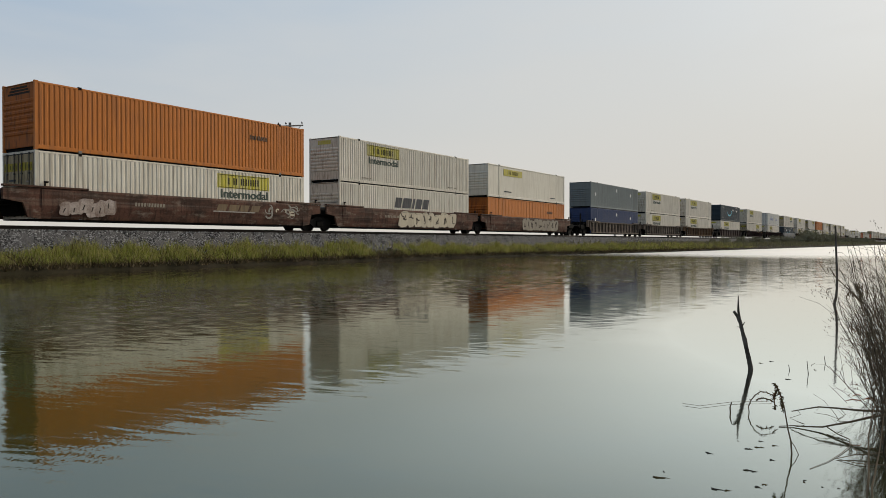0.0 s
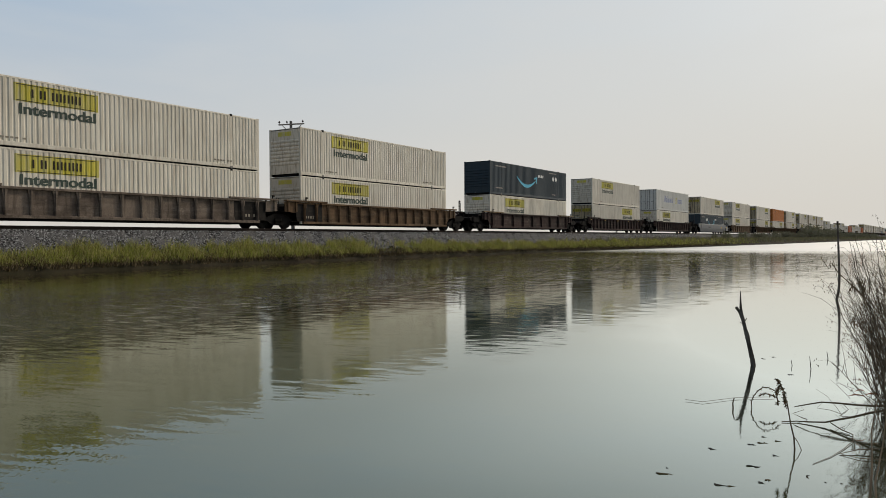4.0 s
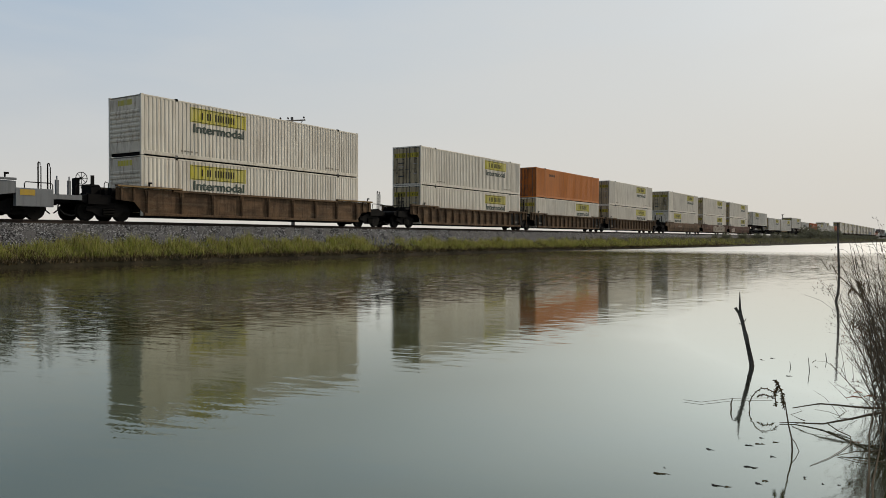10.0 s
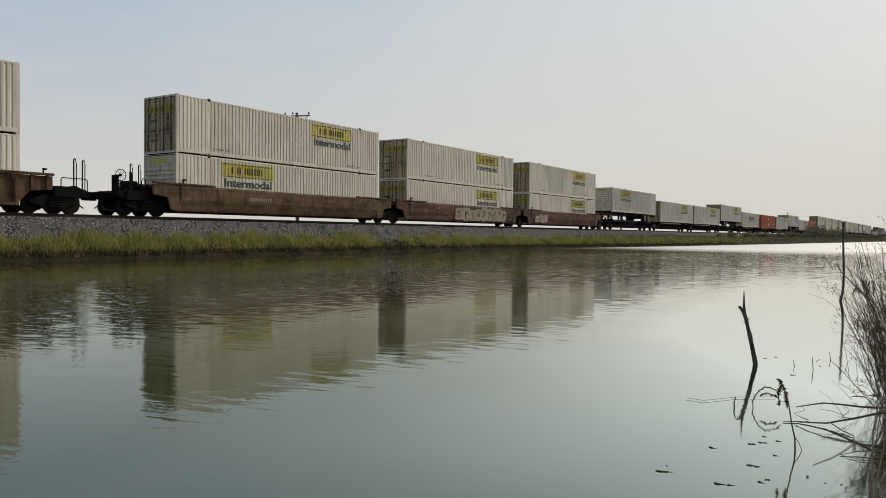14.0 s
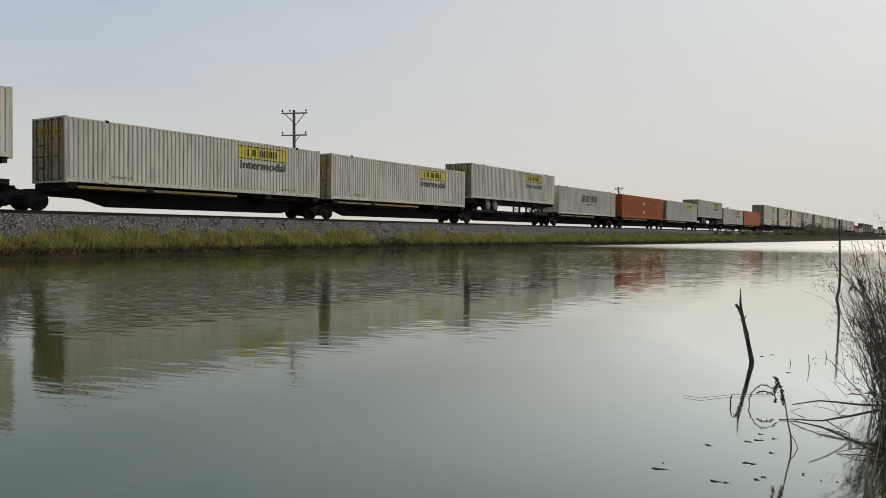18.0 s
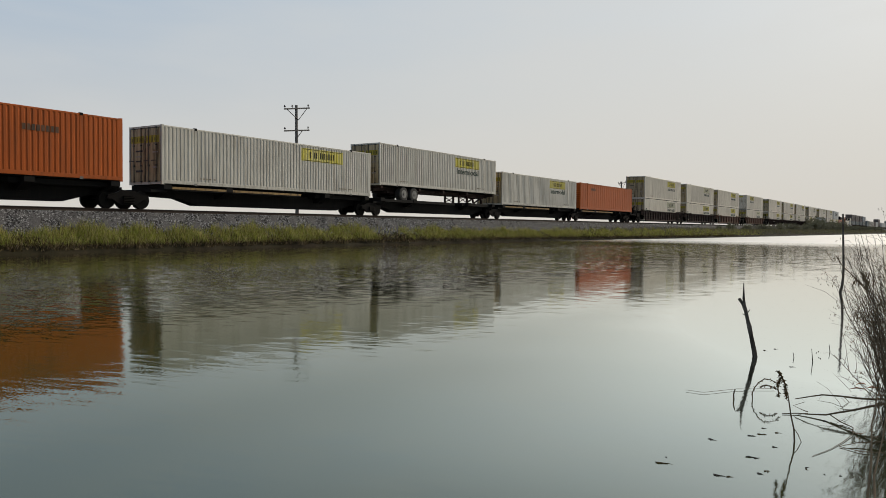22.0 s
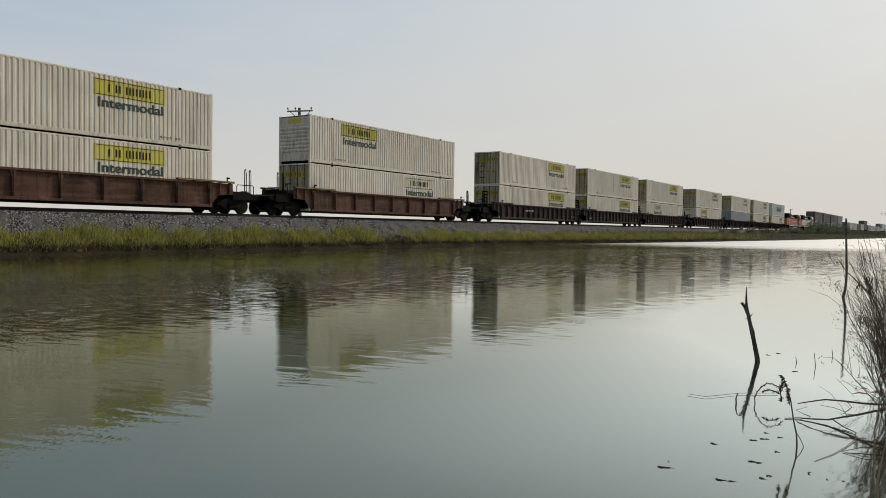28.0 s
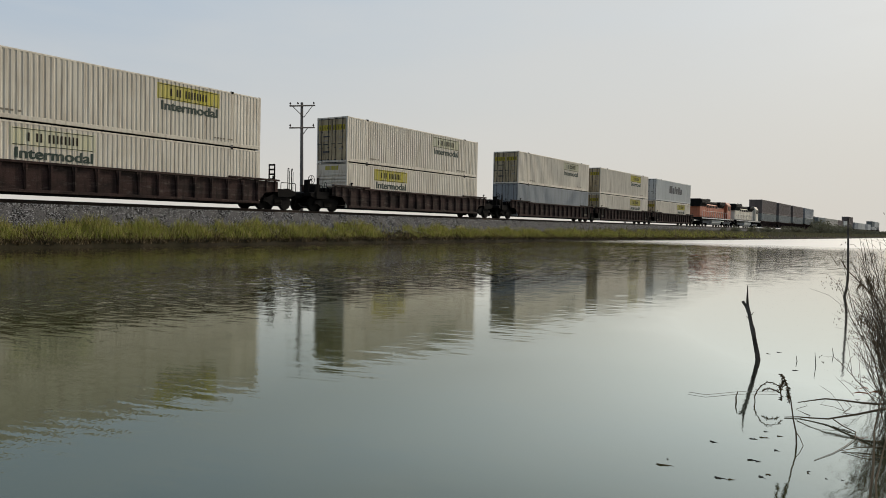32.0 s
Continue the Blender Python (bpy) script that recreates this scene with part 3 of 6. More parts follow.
def build_stones():
    n = 44000
    x = np.where(RNG.random(n) < 0.75, RNG.uniform(8, 48, n), RNG.uniform(48, 120, n))
    y = 31.3 - 2.6 * RNG.random(n) ** 0.8 + swing(x)
    z = np.maximum(ballast_height(y, x), ground_height(x, y))
    r = RNG.uniform(0.018, 0.044, n)
    base = np.array([(1, 0, 0), (0, 1, 0), (-1, 0, 0), (0, -1, 0), (0, 0, 1), (0, 0, -1)], float)
    ang = RNG.uniform(0, 6.28, n)
    c, s = np.cos(ang), np.sin(ang)
    jit = RNG.uniform(0.65, 1.25, (n, 6, 3))
    b = base[None] * jit
    v = np.stack([b[..., 0] * c[:, None] - b[..., 1] * s[:, None], b[..., 0] * s[:, None] + b[..., 1] * c[:, None], b[..., 2] * 0.8], -1) * r[:, None, None]
    v += np.stack([x, y, z], -1)[:, None]
    f = np.array([(0, 1, 4), (1, 2, 4), (2, 3, 4), (3, 0, 4), (1, 0, 5), (2, 1, 5), (3, 2, 5), (0, 3, 5)])
    faces = (f[None] + 6 * np.arange(n)[:, None, None]).reshape(-1, 3)
    tagged(put("ballast_stones", numpy_mesh("ballast_stones", v.reshape(-1, 3), faces), STONE), "loose grey crushed stones on the embankment slope", "stones", kind="stuff")


def blades(name, x, y, z, h, w, lean, material):
    """Grass: one bent blade of two quads at each point."""
    n = len(x)
    a = RNG.uniform(0, 6.28, n)
    dx, dy = np.cos(a) * w, np.sin(a) * w
    b = RNG.uniform(0, 6.28, n)
    lx, ly = np.cos(b) * lean * h, np.sin(b) * lean * h
    p = lambda f, g, k: np.stack([x + dx * k + lx * g, y + dy * k + ly * g, z + h * f], -1)
    v = np.stack([p(-0.05, 0, 1), p(-0.05, 0, -1), p(0.55, 0.3, 0.8), p(0.55, 0.3, -0.8), p(1, 1, 0.15), p(1, 1, -0.15)], 1).reshape(-1, 3)
    o = 6 * np.arange(n)[:, None]
    f = np.concatenate([o + [[0, 1, 3, 2]], o + [[2, 3, 5, 4]]])
    return put(name, numpy_mesh(name, v, f), material)


def build_grass():
    n = 150000
    x = 7 + 120 * RNG.random(n) ** 1.5
    clump = 0.5 + 0.5 * np.sin(x * 1.1 + 0.7) * np.sin(x * 0.37 + 2) + 0.4 * np.sin(x * 2.9) + 0.25 * np.sin(x * 7.3)
    back = RNG.random(n) ** 1.1
    y = shore(x) + 0.22 + 1.25 * back
    keep = (RNG.random(n) < (0.5 + 0.4 * clump) * np.clip((125 - x) / 50, 0, 1)) & ~((x > 36.6) & (x < 39.6) & (RNG.random(n) < 0.93))
    x, y, clump, back = x[keep], y[keep], clump[keep], back[keep]
    z = np.maximum(ground_height(x, y), ballast_height(y, x))
    h = (0.07 + 0.44 * RNG.random(len(x)) ** 1.9) * (0.7 + 0.5 * clump) * (0.75 + 0.3 * back)
    g = blades("bank_grass", x, y, z, h, RNG.uniform(0.005, 0.0125, len(x)), RNG.uniform(0.1, 0.7, len(x)), GRASS)
    tagged(g, "yellow-green grass along the water's edge", "grass", kind="stuff")
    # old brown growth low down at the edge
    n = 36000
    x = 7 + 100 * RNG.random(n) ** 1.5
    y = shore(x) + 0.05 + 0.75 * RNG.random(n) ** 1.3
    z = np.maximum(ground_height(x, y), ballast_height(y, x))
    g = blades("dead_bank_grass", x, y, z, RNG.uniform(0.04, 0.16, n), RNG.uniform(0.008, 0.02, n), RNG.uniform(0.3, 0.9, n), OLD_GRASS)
    tagged(g, "matted dark brown dead grass at the foot of the bank", "grass", kind="stuff")
    n = 46000
    x = 66 + 290 * RNG.random(n) ** 1.3
    keep = RNG.random(n) < np.clip((x - 66) / 50, 0.05, 1)
    x = x[keep]
    n = len(x)
    y = shore(x) + 0.3 + (29.3 + swing(x) - shore(x)) * RNG.random(n)
    z = np.maximum(ground_height(x, y), ballast_height(y, x))
    g = blades("far_bank_grass", x, y, z, RNG.uniform(0.15, 0.45, n), RNG.uniform(0.02, 0.05, n), RNG.uniform(0.1, 0.6, n), FAR_GRASS)
    tagged(g, "olive grass on the far stretch of bank, paled for haze", "grass", kind="stuff")


build_ground()
build_stones()
build_grass()


def build_track():
    track = thing("railway_track", "single railway track of steel rails on dark timber ties", "track", kind="structure")
    prof = [(-0.07, 0), (0.07, 0), (0.07, 0.02), (0.012, 0.05), (0.012, 0.13), (0.036, 0.14), (0.036, 0.17), (-0.036, 0.17), (-0.036, 0.14), (-0.012, 0.13), (-0.012, 0.05), (-0.07, 0.02)]
    stops = [-1100, 0] + list(range(30, 300, 6)) + [3000]
    for y in (31.62, 33.06):
        g = Geo()
        for x in stops:
            g.v += [(x, y + float(swing(x)) + a, TRACK - 0.17 + b) for a, b in prof]
        n = len(prof)
        g.f += [(k * n + i, k * n + (i + 1) % n, (k + 1) * n + (i + 1) % n, (k + 1) * n + i) for k in range(len(stops) - 1) for i in range(n)]
        put("rail", g, STEEL, track)
    tie = Geo().bevel_box(0, 0.23, 31.05, 33.65, TRACK - 0.34, TRACK - 0.165, 0.015).mesh("tie")
    for i in range(220):
        x = 2 + i * 0.61 + 0.03 * math.sin(i * 7.7)
        put("tie", tie, TIE, track, at=(x, 0.05 * math.sin(i * 3.3) + float(swing(x)), 0))


build_track()


# ---- containers ----
LENGTH, WIDTH, HEIGHT = 16.154, 2.59, 2.895


RIB = 0.238          # spacing of the ribs on a long side
RIB_LINE = ((0.0, 1.0), (0.24, 1.0), (0.38, 0.0), (0.86, 0.0))      # share of the spacing, share of the depth


def corrugated(x0, x1, z0, z1, depth=0.025, period=RIB, offset=0.0):
    """A sheet with upright trapezoid ribs; the ribs' crests lie at y = offset."""
    n = max(1, round((x1 - x0) / period))
    p = (x1 - x0) / n
    line = [(x0 + (i + u) * p, d * depth) for i in range(n) for u, d in RIB_LINE] + [(x1, depth)]
    vs = [(x, y + offset, z) for x, y in line for z in (z0, z1)]
    return Geo().add(vs, [(2 * i, 2 * i + 2, 2 * i + 3, 2 * i + 1) for i in range(len(line) - 1)])


def strip_on_ribs(x0, x1, z0, z1, offset, depth=0.025):
    """A painted strip that follows the ribs of a long container's middle bay, a little proud of them."""
    a, b = side_bays(LENGTH)[1]
    p = (b - a) / round((b - a) / RIB)
    knots = [u for u, d in RIB_LINE] + [1.0]
    deep = [d * depth for u, d in RIB_LINE] + [depth]
    k0, k1 = int((x0 - a) / p), int((x1 - a) / p) + 1
    xs = sorted({x0, x1} | {a + (k + u) * p for k in range(k0, k1) for u in knots[:-1] if x0 < a + (k + u) * p < x1})
    vs = [(x - x0, float(np.interp((x - a) / p % 1.0, knots, deep)) + offset, z) for x in xs for z in (z0, z1)]
    return Geo().add(vs, [(2 * i, 2 * i + 2, 2 * i + 3, 2 * i + 1) for i in range(len(xs) - 1)])


def seamed(x0, x1, z0, z1, period=0.61):
    """A flat sheet of plates with narrow raised upright seams."""
    n = max(1, round((x1 - x0) / period))
    p = (x1 - x0) / n
    line = [(x0, 0.02)]
    for i in range(1, n):
        c = x0 + i * p
        line += [(c - 0.03, 0.02), (c - 0.022, 0.003), (c + 0.022, 0.003), (c + 0.03, 0.02)]
    line.append((x1, 0.02))
    vs = [(x, y, z) for x, y in line for z in (z0, z1)]
    return Geo().add(vs, [(2 * i, 2 * i + 2, 2 * i + 3, 2 * i + 1) for i in range(len(line) - 1)])


def side_bays(length):
    return ((0.12, 1.93), (2.05, length - 2.05), (length - 1.93, length - 0.12)) if length > 13 else ((0.12, length - 0.12),)


def side_sheet(style, a, b):
    """One bay of a long side between two posts."""
    if style == "ribbed":
        return corrugated(a, b, 0.20, HEIGHT - 0.10)
    return seamed(a, b, 0.20, HEIGHT - 0.10, 0.61 if style == "seamed" else 30)


def nose_end():
    """The closed end: one sheet, flat above and below, with a row of level pressed ribs between, facing -x."""
    line = [(0.02, 0.14)]
    for k in range(7):
        z = 0.66 + k * 0.225
        line += [(0.02, z), (-0.014, z + 0.04), (-0.014, z + 0.13), (0.02, z + 0.17)]
    line.append((0.02, HEIGHT - 0.1))
    vs = [(x, y, z) for x, z in line for y in (0.12, WIDTH - 0.12)]
    return Geo().add(vs, [(2 * i, 2 * i + 2, 2 * i + 3, 2 * i + 1) for i in range(len(line) - 1)])


def door_gasket():
    """The dark rubber seal round and between the two leaves."""
    g = Geo().box(-0.002, 0.014, 0.10, WIDTH - 0.10, HEIGHT - 0.14, HEIGHT - 0.11)
    for y in (0.10, 1.283, WIDTH - 0.125):
        g.box(-0.002, 0.014, y, y + 0.025, 0.13, HEIGHT - 0.14)
    return g


def door_leaf():
    g = Geo().box(0.015, 0.05, 0, 1.16, 0.14, HEIGHT - 0.12)
    for z in (0.2, 0.95, 1.7, 2.4):
        g.bevel_box(0.0, 0.02, 0.05, 1.11, z, z + 0.28, 0.01)
    return g


def lock_rod():
    g = Geo().cyl((-0.03, 0, 0.1), (-0.03, 0, HEIGHT - 0.08), 0.022, n=6)
    for z in (0.12, 0.9, 1.9, HEIGHT - 0.16):
        g.box(-0.055, 0.012, -0.05, 0.05, z, z + 0.07)
    g.box(-0.06, -0.035, -0.02, 0.36, 1.15, 1.19)
    return g


def letters(body, height, width):
    """Raised flat lettering in the built-in face, standing in the x-z plane and fitted to this width."""
    cu = bpy.data.curves.new("lettering", "FONT")
    cu.body, cu.size, cu.extrude = body, 1.0, 0.002
    cu.offset = 0.018
    ob = new("lettering_source", cu)
    me = bpy.data.meshes.new_from_object(ob.evaluated_get(bpy.context.evaluated_depsgraph_get()))
    bpy.data.objects.remove(ob)
    co = np.empty(len(me.vertices) * 3, dtype=np.float32)
    me.vertices.foreach_get("co", co)
    co = co.reshape(-1, 3)
    x, y, z = co[:, 0] - co[:, 0].min(), co[:, 1], co[:, 2]
    x, y = x * width / x.max(), y * height / y.max()
    me.vertices.foreach_set("co", np.stack([x, -z, y], 1).astype(np.float32).ravel())
    polys = [tuple(p.vertices) for p in me.polygons]
    flat = [(float(a), -float(c), float(b)) for a, b, c in zip(x, y, z)]
    # a bold face: the same letters twice, a stroke apart
    g = Geo()
    for k, (dx, dz) in enumerate(((0.0, 0.0), (0.026, 0.006))):
        g.add([(a + dx, b - 0.0012 * k, c + dz) for a, b, c in flat], polys)
    return g.mesh("lettering")


def bars(owner, material, at, widths, height, slant=0.0, gap=0.06, cut=0.0):
    """Plain upright blocks in a row on a side, in place of writing."""
    x = 0.0
    for i, w in enumerate(widths):
        h = height * (1.0 if i % 2 == 0 else 1.0 - cut)
        block = cached("block_%.2f_%.2f_%.2f" % (w, h, slant), lambda: Geo().prism_y([(0, 0), (w, 0), (w + slant * h, h), (slant * h, h)], -0.004, 0))
        put("sign_block", block, material, owner, (at[0] + x, at[1], at[2]))
        x += w + gap


def strokes(owner, x0, z0, length, height, y=-0.006, material=None):
    """Thin upright bars in two groups, in place of a dark name on a sign."""
    p = length / 13
    bar = cached("stroke_%.2f_%.2f" % (p, height), lambda: Geo().prism_y([(0, 0), (0.46 * p, 0), (0.46 * p, height), (0, height)], -0.004, 0))
    for i in range(13):
        if i not in (1, 4):
            put("sign_stroke", bar, material or INK_BLACK, owner, (x0 + i * p, y, z0))


def line_bar(owner, material, at, length, height=0.12):
    """One plain bar in place of a line of small writing."""
    put("marking_bar", cached("bar_%.2f_%.2f" % (length, height), lambda: Geo().prism_y([(0, 0), (length, 0), (length, height), (0, height)], -0.004, 0)), material, owner, at)


def swoosh():
    """A wide upward-curving stroke that ends in an arrow head."""
    g = Geo()
    n = 18
    top, low = [], []
    for i in range(n + 1):
        u = i / n
        x, z = 4.0 * u, 0.85 * (2 * u - 1) ** 2 * (0.95 if u < 0.5 else 0.75)
        w = 0.04 + 0.26 * math.sin(math.pi * u) ** 0.8
        top.append((x, z + w * 0.5)), low.append((x, z - w * 0.5))
    for i in range(n):
        g.prism_y([low[i], low[i + 1], top[i + 1], top[i]], -0.004, 0)
    g.prism_y([(3.55, 0.86), (4.25, 0.98), (4.12, 0.30), (3.98, 0.34), (4.02, 0.78), (3.6, 0.70)], -0.006, -0.002)
    return g


def ribbon(line, width, depth):
    """A flat painted stroke along points in the x-z plane."""
    g = Geo()
    n = len(line)
    sides = []
    for i, (x, z) in enumerate(line):
        a, b = line[max(i - 1, 0)], line[min(i + 1, n - 1)]
        dx, dz = b[0] - a[0], b[1] - a[1]
        l = math.hypot(dx, dz) or 1.0
        w = 0.5 * width * (0.75 if i in (0, n - 1) else 1.0)
        sides.append(((x - dz / l * w, z + dx / l * w), (x + dz / l * w, z - dx / l * w)))
    vs = [(p[0], -depth, p[1]) for pair in sides for p in pair]
    return g.add(vs, [(2 * i, 2 * i + 1, 2 * i + 3, 2 * i + 2) for i in range(n - 1)])


def scrawl(owner, seed, x0, z0, length, height, faint=False):
    """Graffiti: a row of fat rounded bubbles painted on a car's side, with outlines behind and short slits in them."""
    r = random.Random(seed)
    x, k = 0.0, 0
    fill, edge = (OLD_GRAFFITI if faint else GRAFFITI), GRAFFITI_EDGE
    while x < length:
        w, h, lean = r.uniform(0.9, 1.45), height * r.uniform(0.85, 1.1), r.uniform(0.0, 0.3)
        ring = []
        for i in range(18):
            a = 2 * math.pi * i / 18
            u, v = math.copysign(abs(math.cos(a)) ** 0.55, math.cos(a)), math.copysign(abs(math.sin(a)) ** 0.55, math.sin(a))
            f = r.uniform(0.86, 1.06)
            ring.append((w / 2 + w / 2 * u * f + lean * v * 0.5, h / 2 + h / 2 * v * f))
        grow = [(w / 2 + (p - w / 2) * 1.06 + 0.01, h / 2 + (q - h / 2) * 1.05 - 0.01) for p, q in ring]
        d = 0.0012 * (k % 4)
        at = (x0 + x, -0.148, z0)
        put("outline", Geo().prism_y(grow, -0.003 - d, 0), edge, owner, at)
        put("bubble", Geo().prism_y(ring, -0.0085 - d, 0), fill, owner, at)
        for q in range(r.choice((2, 3))):
            cx, cz, a = w * r.uniform(0.3, 0.7), h * r.uniform(0.3, 0.7), r.uniform(-0.5, 2.0)
            slit = [(cx + math.cos(a + b * 0.5) * b * 0.22, cz + math.sin(a + b * 0.5) * b * 0.26) for b in (-1, -0.4, 0.4, 1)]
            put("slit", ribbon(slit, r.uniform(0.06, 0.16), 0.0155 + 0.001 * q), edge, owner, at)
        put("highlight_stroke", ribbon([(p * 0.86 + w * 0.07, q * 0.86 + h * 0.07) for p, q in ring[4:8]], 0.045, 0.0185), PALE_GRAFFITI, owner, at)
        x += w * 0.80
        k += 1


def scribble(owner, seed, x0, z0, length, height):
    """A tangle of thin pale spray-paint lines on a car's side."""
    r = random.Random(seed)
    for k in range(16):
        cx, cz, a = r.uniform(0.1, 0.9) * length, r.uniform(0.25, 0.75) * height, r.uniform(0, 6.28)
        rx, rz, span = r.uniform(0.12, 0.4), r.uniform(0.12, 0.34) * height, r.uniform(1.6, 4.6)
        line = [(cx + rx * math.cos(a + span * i / 9), cz + rz * math.sin(a + span * i / 9) + 0.1 * rx * i / 9) for i in range(10)]
        put("spray_line", ribbon(line, r.uniform(0.03, 0.13), 0.003 + 0.0011 * k), PALE_GRAFFITI if k % 4 else GRAFFITI, owner, (x0, -0.148, z0))


def throw_up(owner, x0, z0, length, height):
    """Fat filled letters of worn pale spray paint that overlap in a row."""
    r = random.Random(31)
    for i in range(6):
        w, h, lift = length / 6 * r.uniform(1.5, 2.0), height * r.uniform(0.72, 1.0), height * r.uniform(-0.06, 0.10)
        n = 14
        ring = [(0.5 * w * (1 + math.copysign(abs(math.cos(a)) ** 0.6, math.cos(a)) * r.uniform(0.72, 1.0)) + 0.1 * h * math.sin(a), lift + 0.5 * h * (1 + math.copysign(abs(math.sin(a)) ** 0.6, math.sin(a)) * r.uniform(0.75, 1.0)))
                for a in (2 * math.pi * k / n for k in range(n))]
        put("painted_letter", Geo().prism_y(ring, -0.003 - 0.0006 * i, 0), WORN_SPRAY, owner, (x0 + i * length / 6, -0.144, z0))
        z, t = lift + r.uniform(0.2, 0.5) * h, r.uniform(-0.06, 0.12)
        slit = [(0.30 * w, z), (0.36 * w, z - 0.02), (0.40 * w + t, z + 0.26 * h), (0.33 * w + t, z + 0.28 * h)]
        put("letter_slit", Geo().prism_y(slit, -0.0075, 0), GRAFFITI_EDGE, owner, (x0 + i * length / 6, -0.1445, z0))


def add_mark(c, mark):
    """Signs painted on the near side of a container."""
    top = HEIGHT
    if mark in ("L", "R", "Ln", "Rn", "Ry", "Rs"):
        x = 2.80 if mark[0] == "L" else 9.62
        faded = mark.endswith("n")
        p = put("sign_panel", cached("sign_panel%s" % mark[0], lambda: strip_on_ribs(x, x + 3.70, 0, 0.76, -0.003)), FADED if faded else YELLOW, c, (x, 0, 1.90),
                label="faded pale sign panel" if faded else "bright yellow sign panel")
        strokes(p, 0.72, 0.20, 2.25, 0.36)
        for z in (0.03, 0.69):
            line_bar(p, INK_BLACK, (0.1, -0.006, z), 3.45, 0.028)
        if mark != "Ry":
            put("lettering", cached("lettering_intermodal", lambda: letters("Intermodal", 0.43, 3.35)), INK, c, (x + 0.2, -0.006, 1.40), label="dark green lettering on the side")
    elif mark == "swift":
        bars(c, INK_SLATE, (5.9, -0.006, 1.45), [0.75, 1.05, 0.28, 0.75, 0.75], 0.72, 0.28, 0.16)
        bars(c, INK_SLATE, (7.2, -0.006, 1.08), [0.12] * 10, 0.16, 0, 0.16)
    elif mark == "wide":
        for q, w, h in ((3.4, 0.13, 0.92), (3.72, 0.13, 0.55), (4.04, 0.13, 0.92), (4.5, 0.15, 0.62), (4.78, 0.13, 0.62), (5.1, 0.15, 0.95), (5.45, 0.13, 0.62), (5.75, 0.13, 0.62), (6.05, 0.13, 0.62),
                        (6.45, 0.15, 0.62), (6.75, 0.13, 0.62), (7.1, 0.14, 0.62), (7.32, 0.12, 0.3), (7.62, 0.16, 0.85)):
            line_bar(c, INK_BLUE, (q, -0.006, 1.2), w, h)
        g = Geo()
        for k in range(6):
            a = math.pi * k / 3
            g.prism_y([(math.cos(a) * r + math.cos(a + 1.57) * w, math.sin(a) * r + math.sin(a + 1.57) * w) for r, w in ((0.16, -0.07), (0.52, -0.07), (0.52, 0.07), (0.16, 0.07))], -0.004, 0)
        put("star", g, YELLOW, c, (9.35, -0.006, 1.6), label="pale yellow six-rayed star")
        for q in (10.2, 10.5, 10.85, 11.15, 11.5, 11.8, 12.1):
            line_bar(c, INK_BLUE, (q, -0.006, 1.2), 0.14, 0.62)
    elif mark in ("arrow", "arrowL"):
        put("swoosh", cached("swoosh", swoosh), SWOOSH, c, (5.0, -0.006, 1.05), label="light blue curved arrow stroke")
        bars(c, WHITE_MARK, (9.5, -0.006, 2.0), [0.17, 0.11, 0.07, 0.26, 0.17], 0.26, 0, 0.08)
        d = cached("diamond", lambda: Geo().prism_y([(0, -0.28), (0.26, 0), (0, 0.28), (-0.26, 0)], -0.004, 0))
        for x in ((12.9, 13.57) if mark == "arrow" else (3.76, 4.42)):
            put("placard", d, WHITE_MARK, c, (x, -0.006, 2.05), label="white diamond placard")
        for x, z, k in ((1.0, 2.45, 14), (12.0, 2.55, 12), (1.0, 0.55, 9), (12.6, 0.45, 6)):
            bars(c, MARKING, (x, -0.006, z), [0.09] * k, 0.10, 0, 0.05)
    elif mark == "block":
        bars(c, INK_SLATE, (5.6, -0.006, 1.2), [1.3, 0.8, 0.5, 0.8, 0.9, 0.8], 1.05, 0.1, 0.16, 0.25)
    elif mark in ("tagL", "tagR"):
        bars(c, SOOTY_INK, (2.85 if mark == "tagL" else 11.85, -0.006, 2.15 if mark == "tagL" else 1.78), [0.12, 0.15, 0.12, 0.03, 0.16, 0.15, 0.12, 0.14], 0.25, 0.1, 0.045, 0.12)
    elif mark == "diamonds":
        d = cached("diamond", lambda: None)
        for z in (0.85, 2.0):
            put("placard", d, WHITE_MARK, c, (8.17, -0.006, z), label="white diamond placard")
        bars(c, SOOTY_INK, (11.6, -0.006, 1.9), [0.15] * 8, 0.26, 0, 0.05)
    elif mark == "patch":
        for xx, zz in ((8.1, 2.1), (13.1, 1.75), (1.25, 1.35)):
            put("placard", cached("small_placard", lambda: Geo().box(0, 0.32, -0.006, 0, 0, 0.36)), WHITE_MARK, c, (xx, -0.002, zz), label="small pale placard")
    elif mark == "small":
        for xx, zz, k in ((2.9, 0.55, 10), (12.6, 0.42, 9)):
            line_bar(c, INK_SLATE, (xx, -0.003, zz), 0.14 * k, 0.09)
        put("sign_panel", Geo().box(0, 3.6, -0.004, 0.03, 0, 0.58), YELLOW, c, (2.82, 0.0, 2.02), label="yellow sign panel")
        strokes(c, 3.6, 2.15, 2.1, 0.32, -0.007)


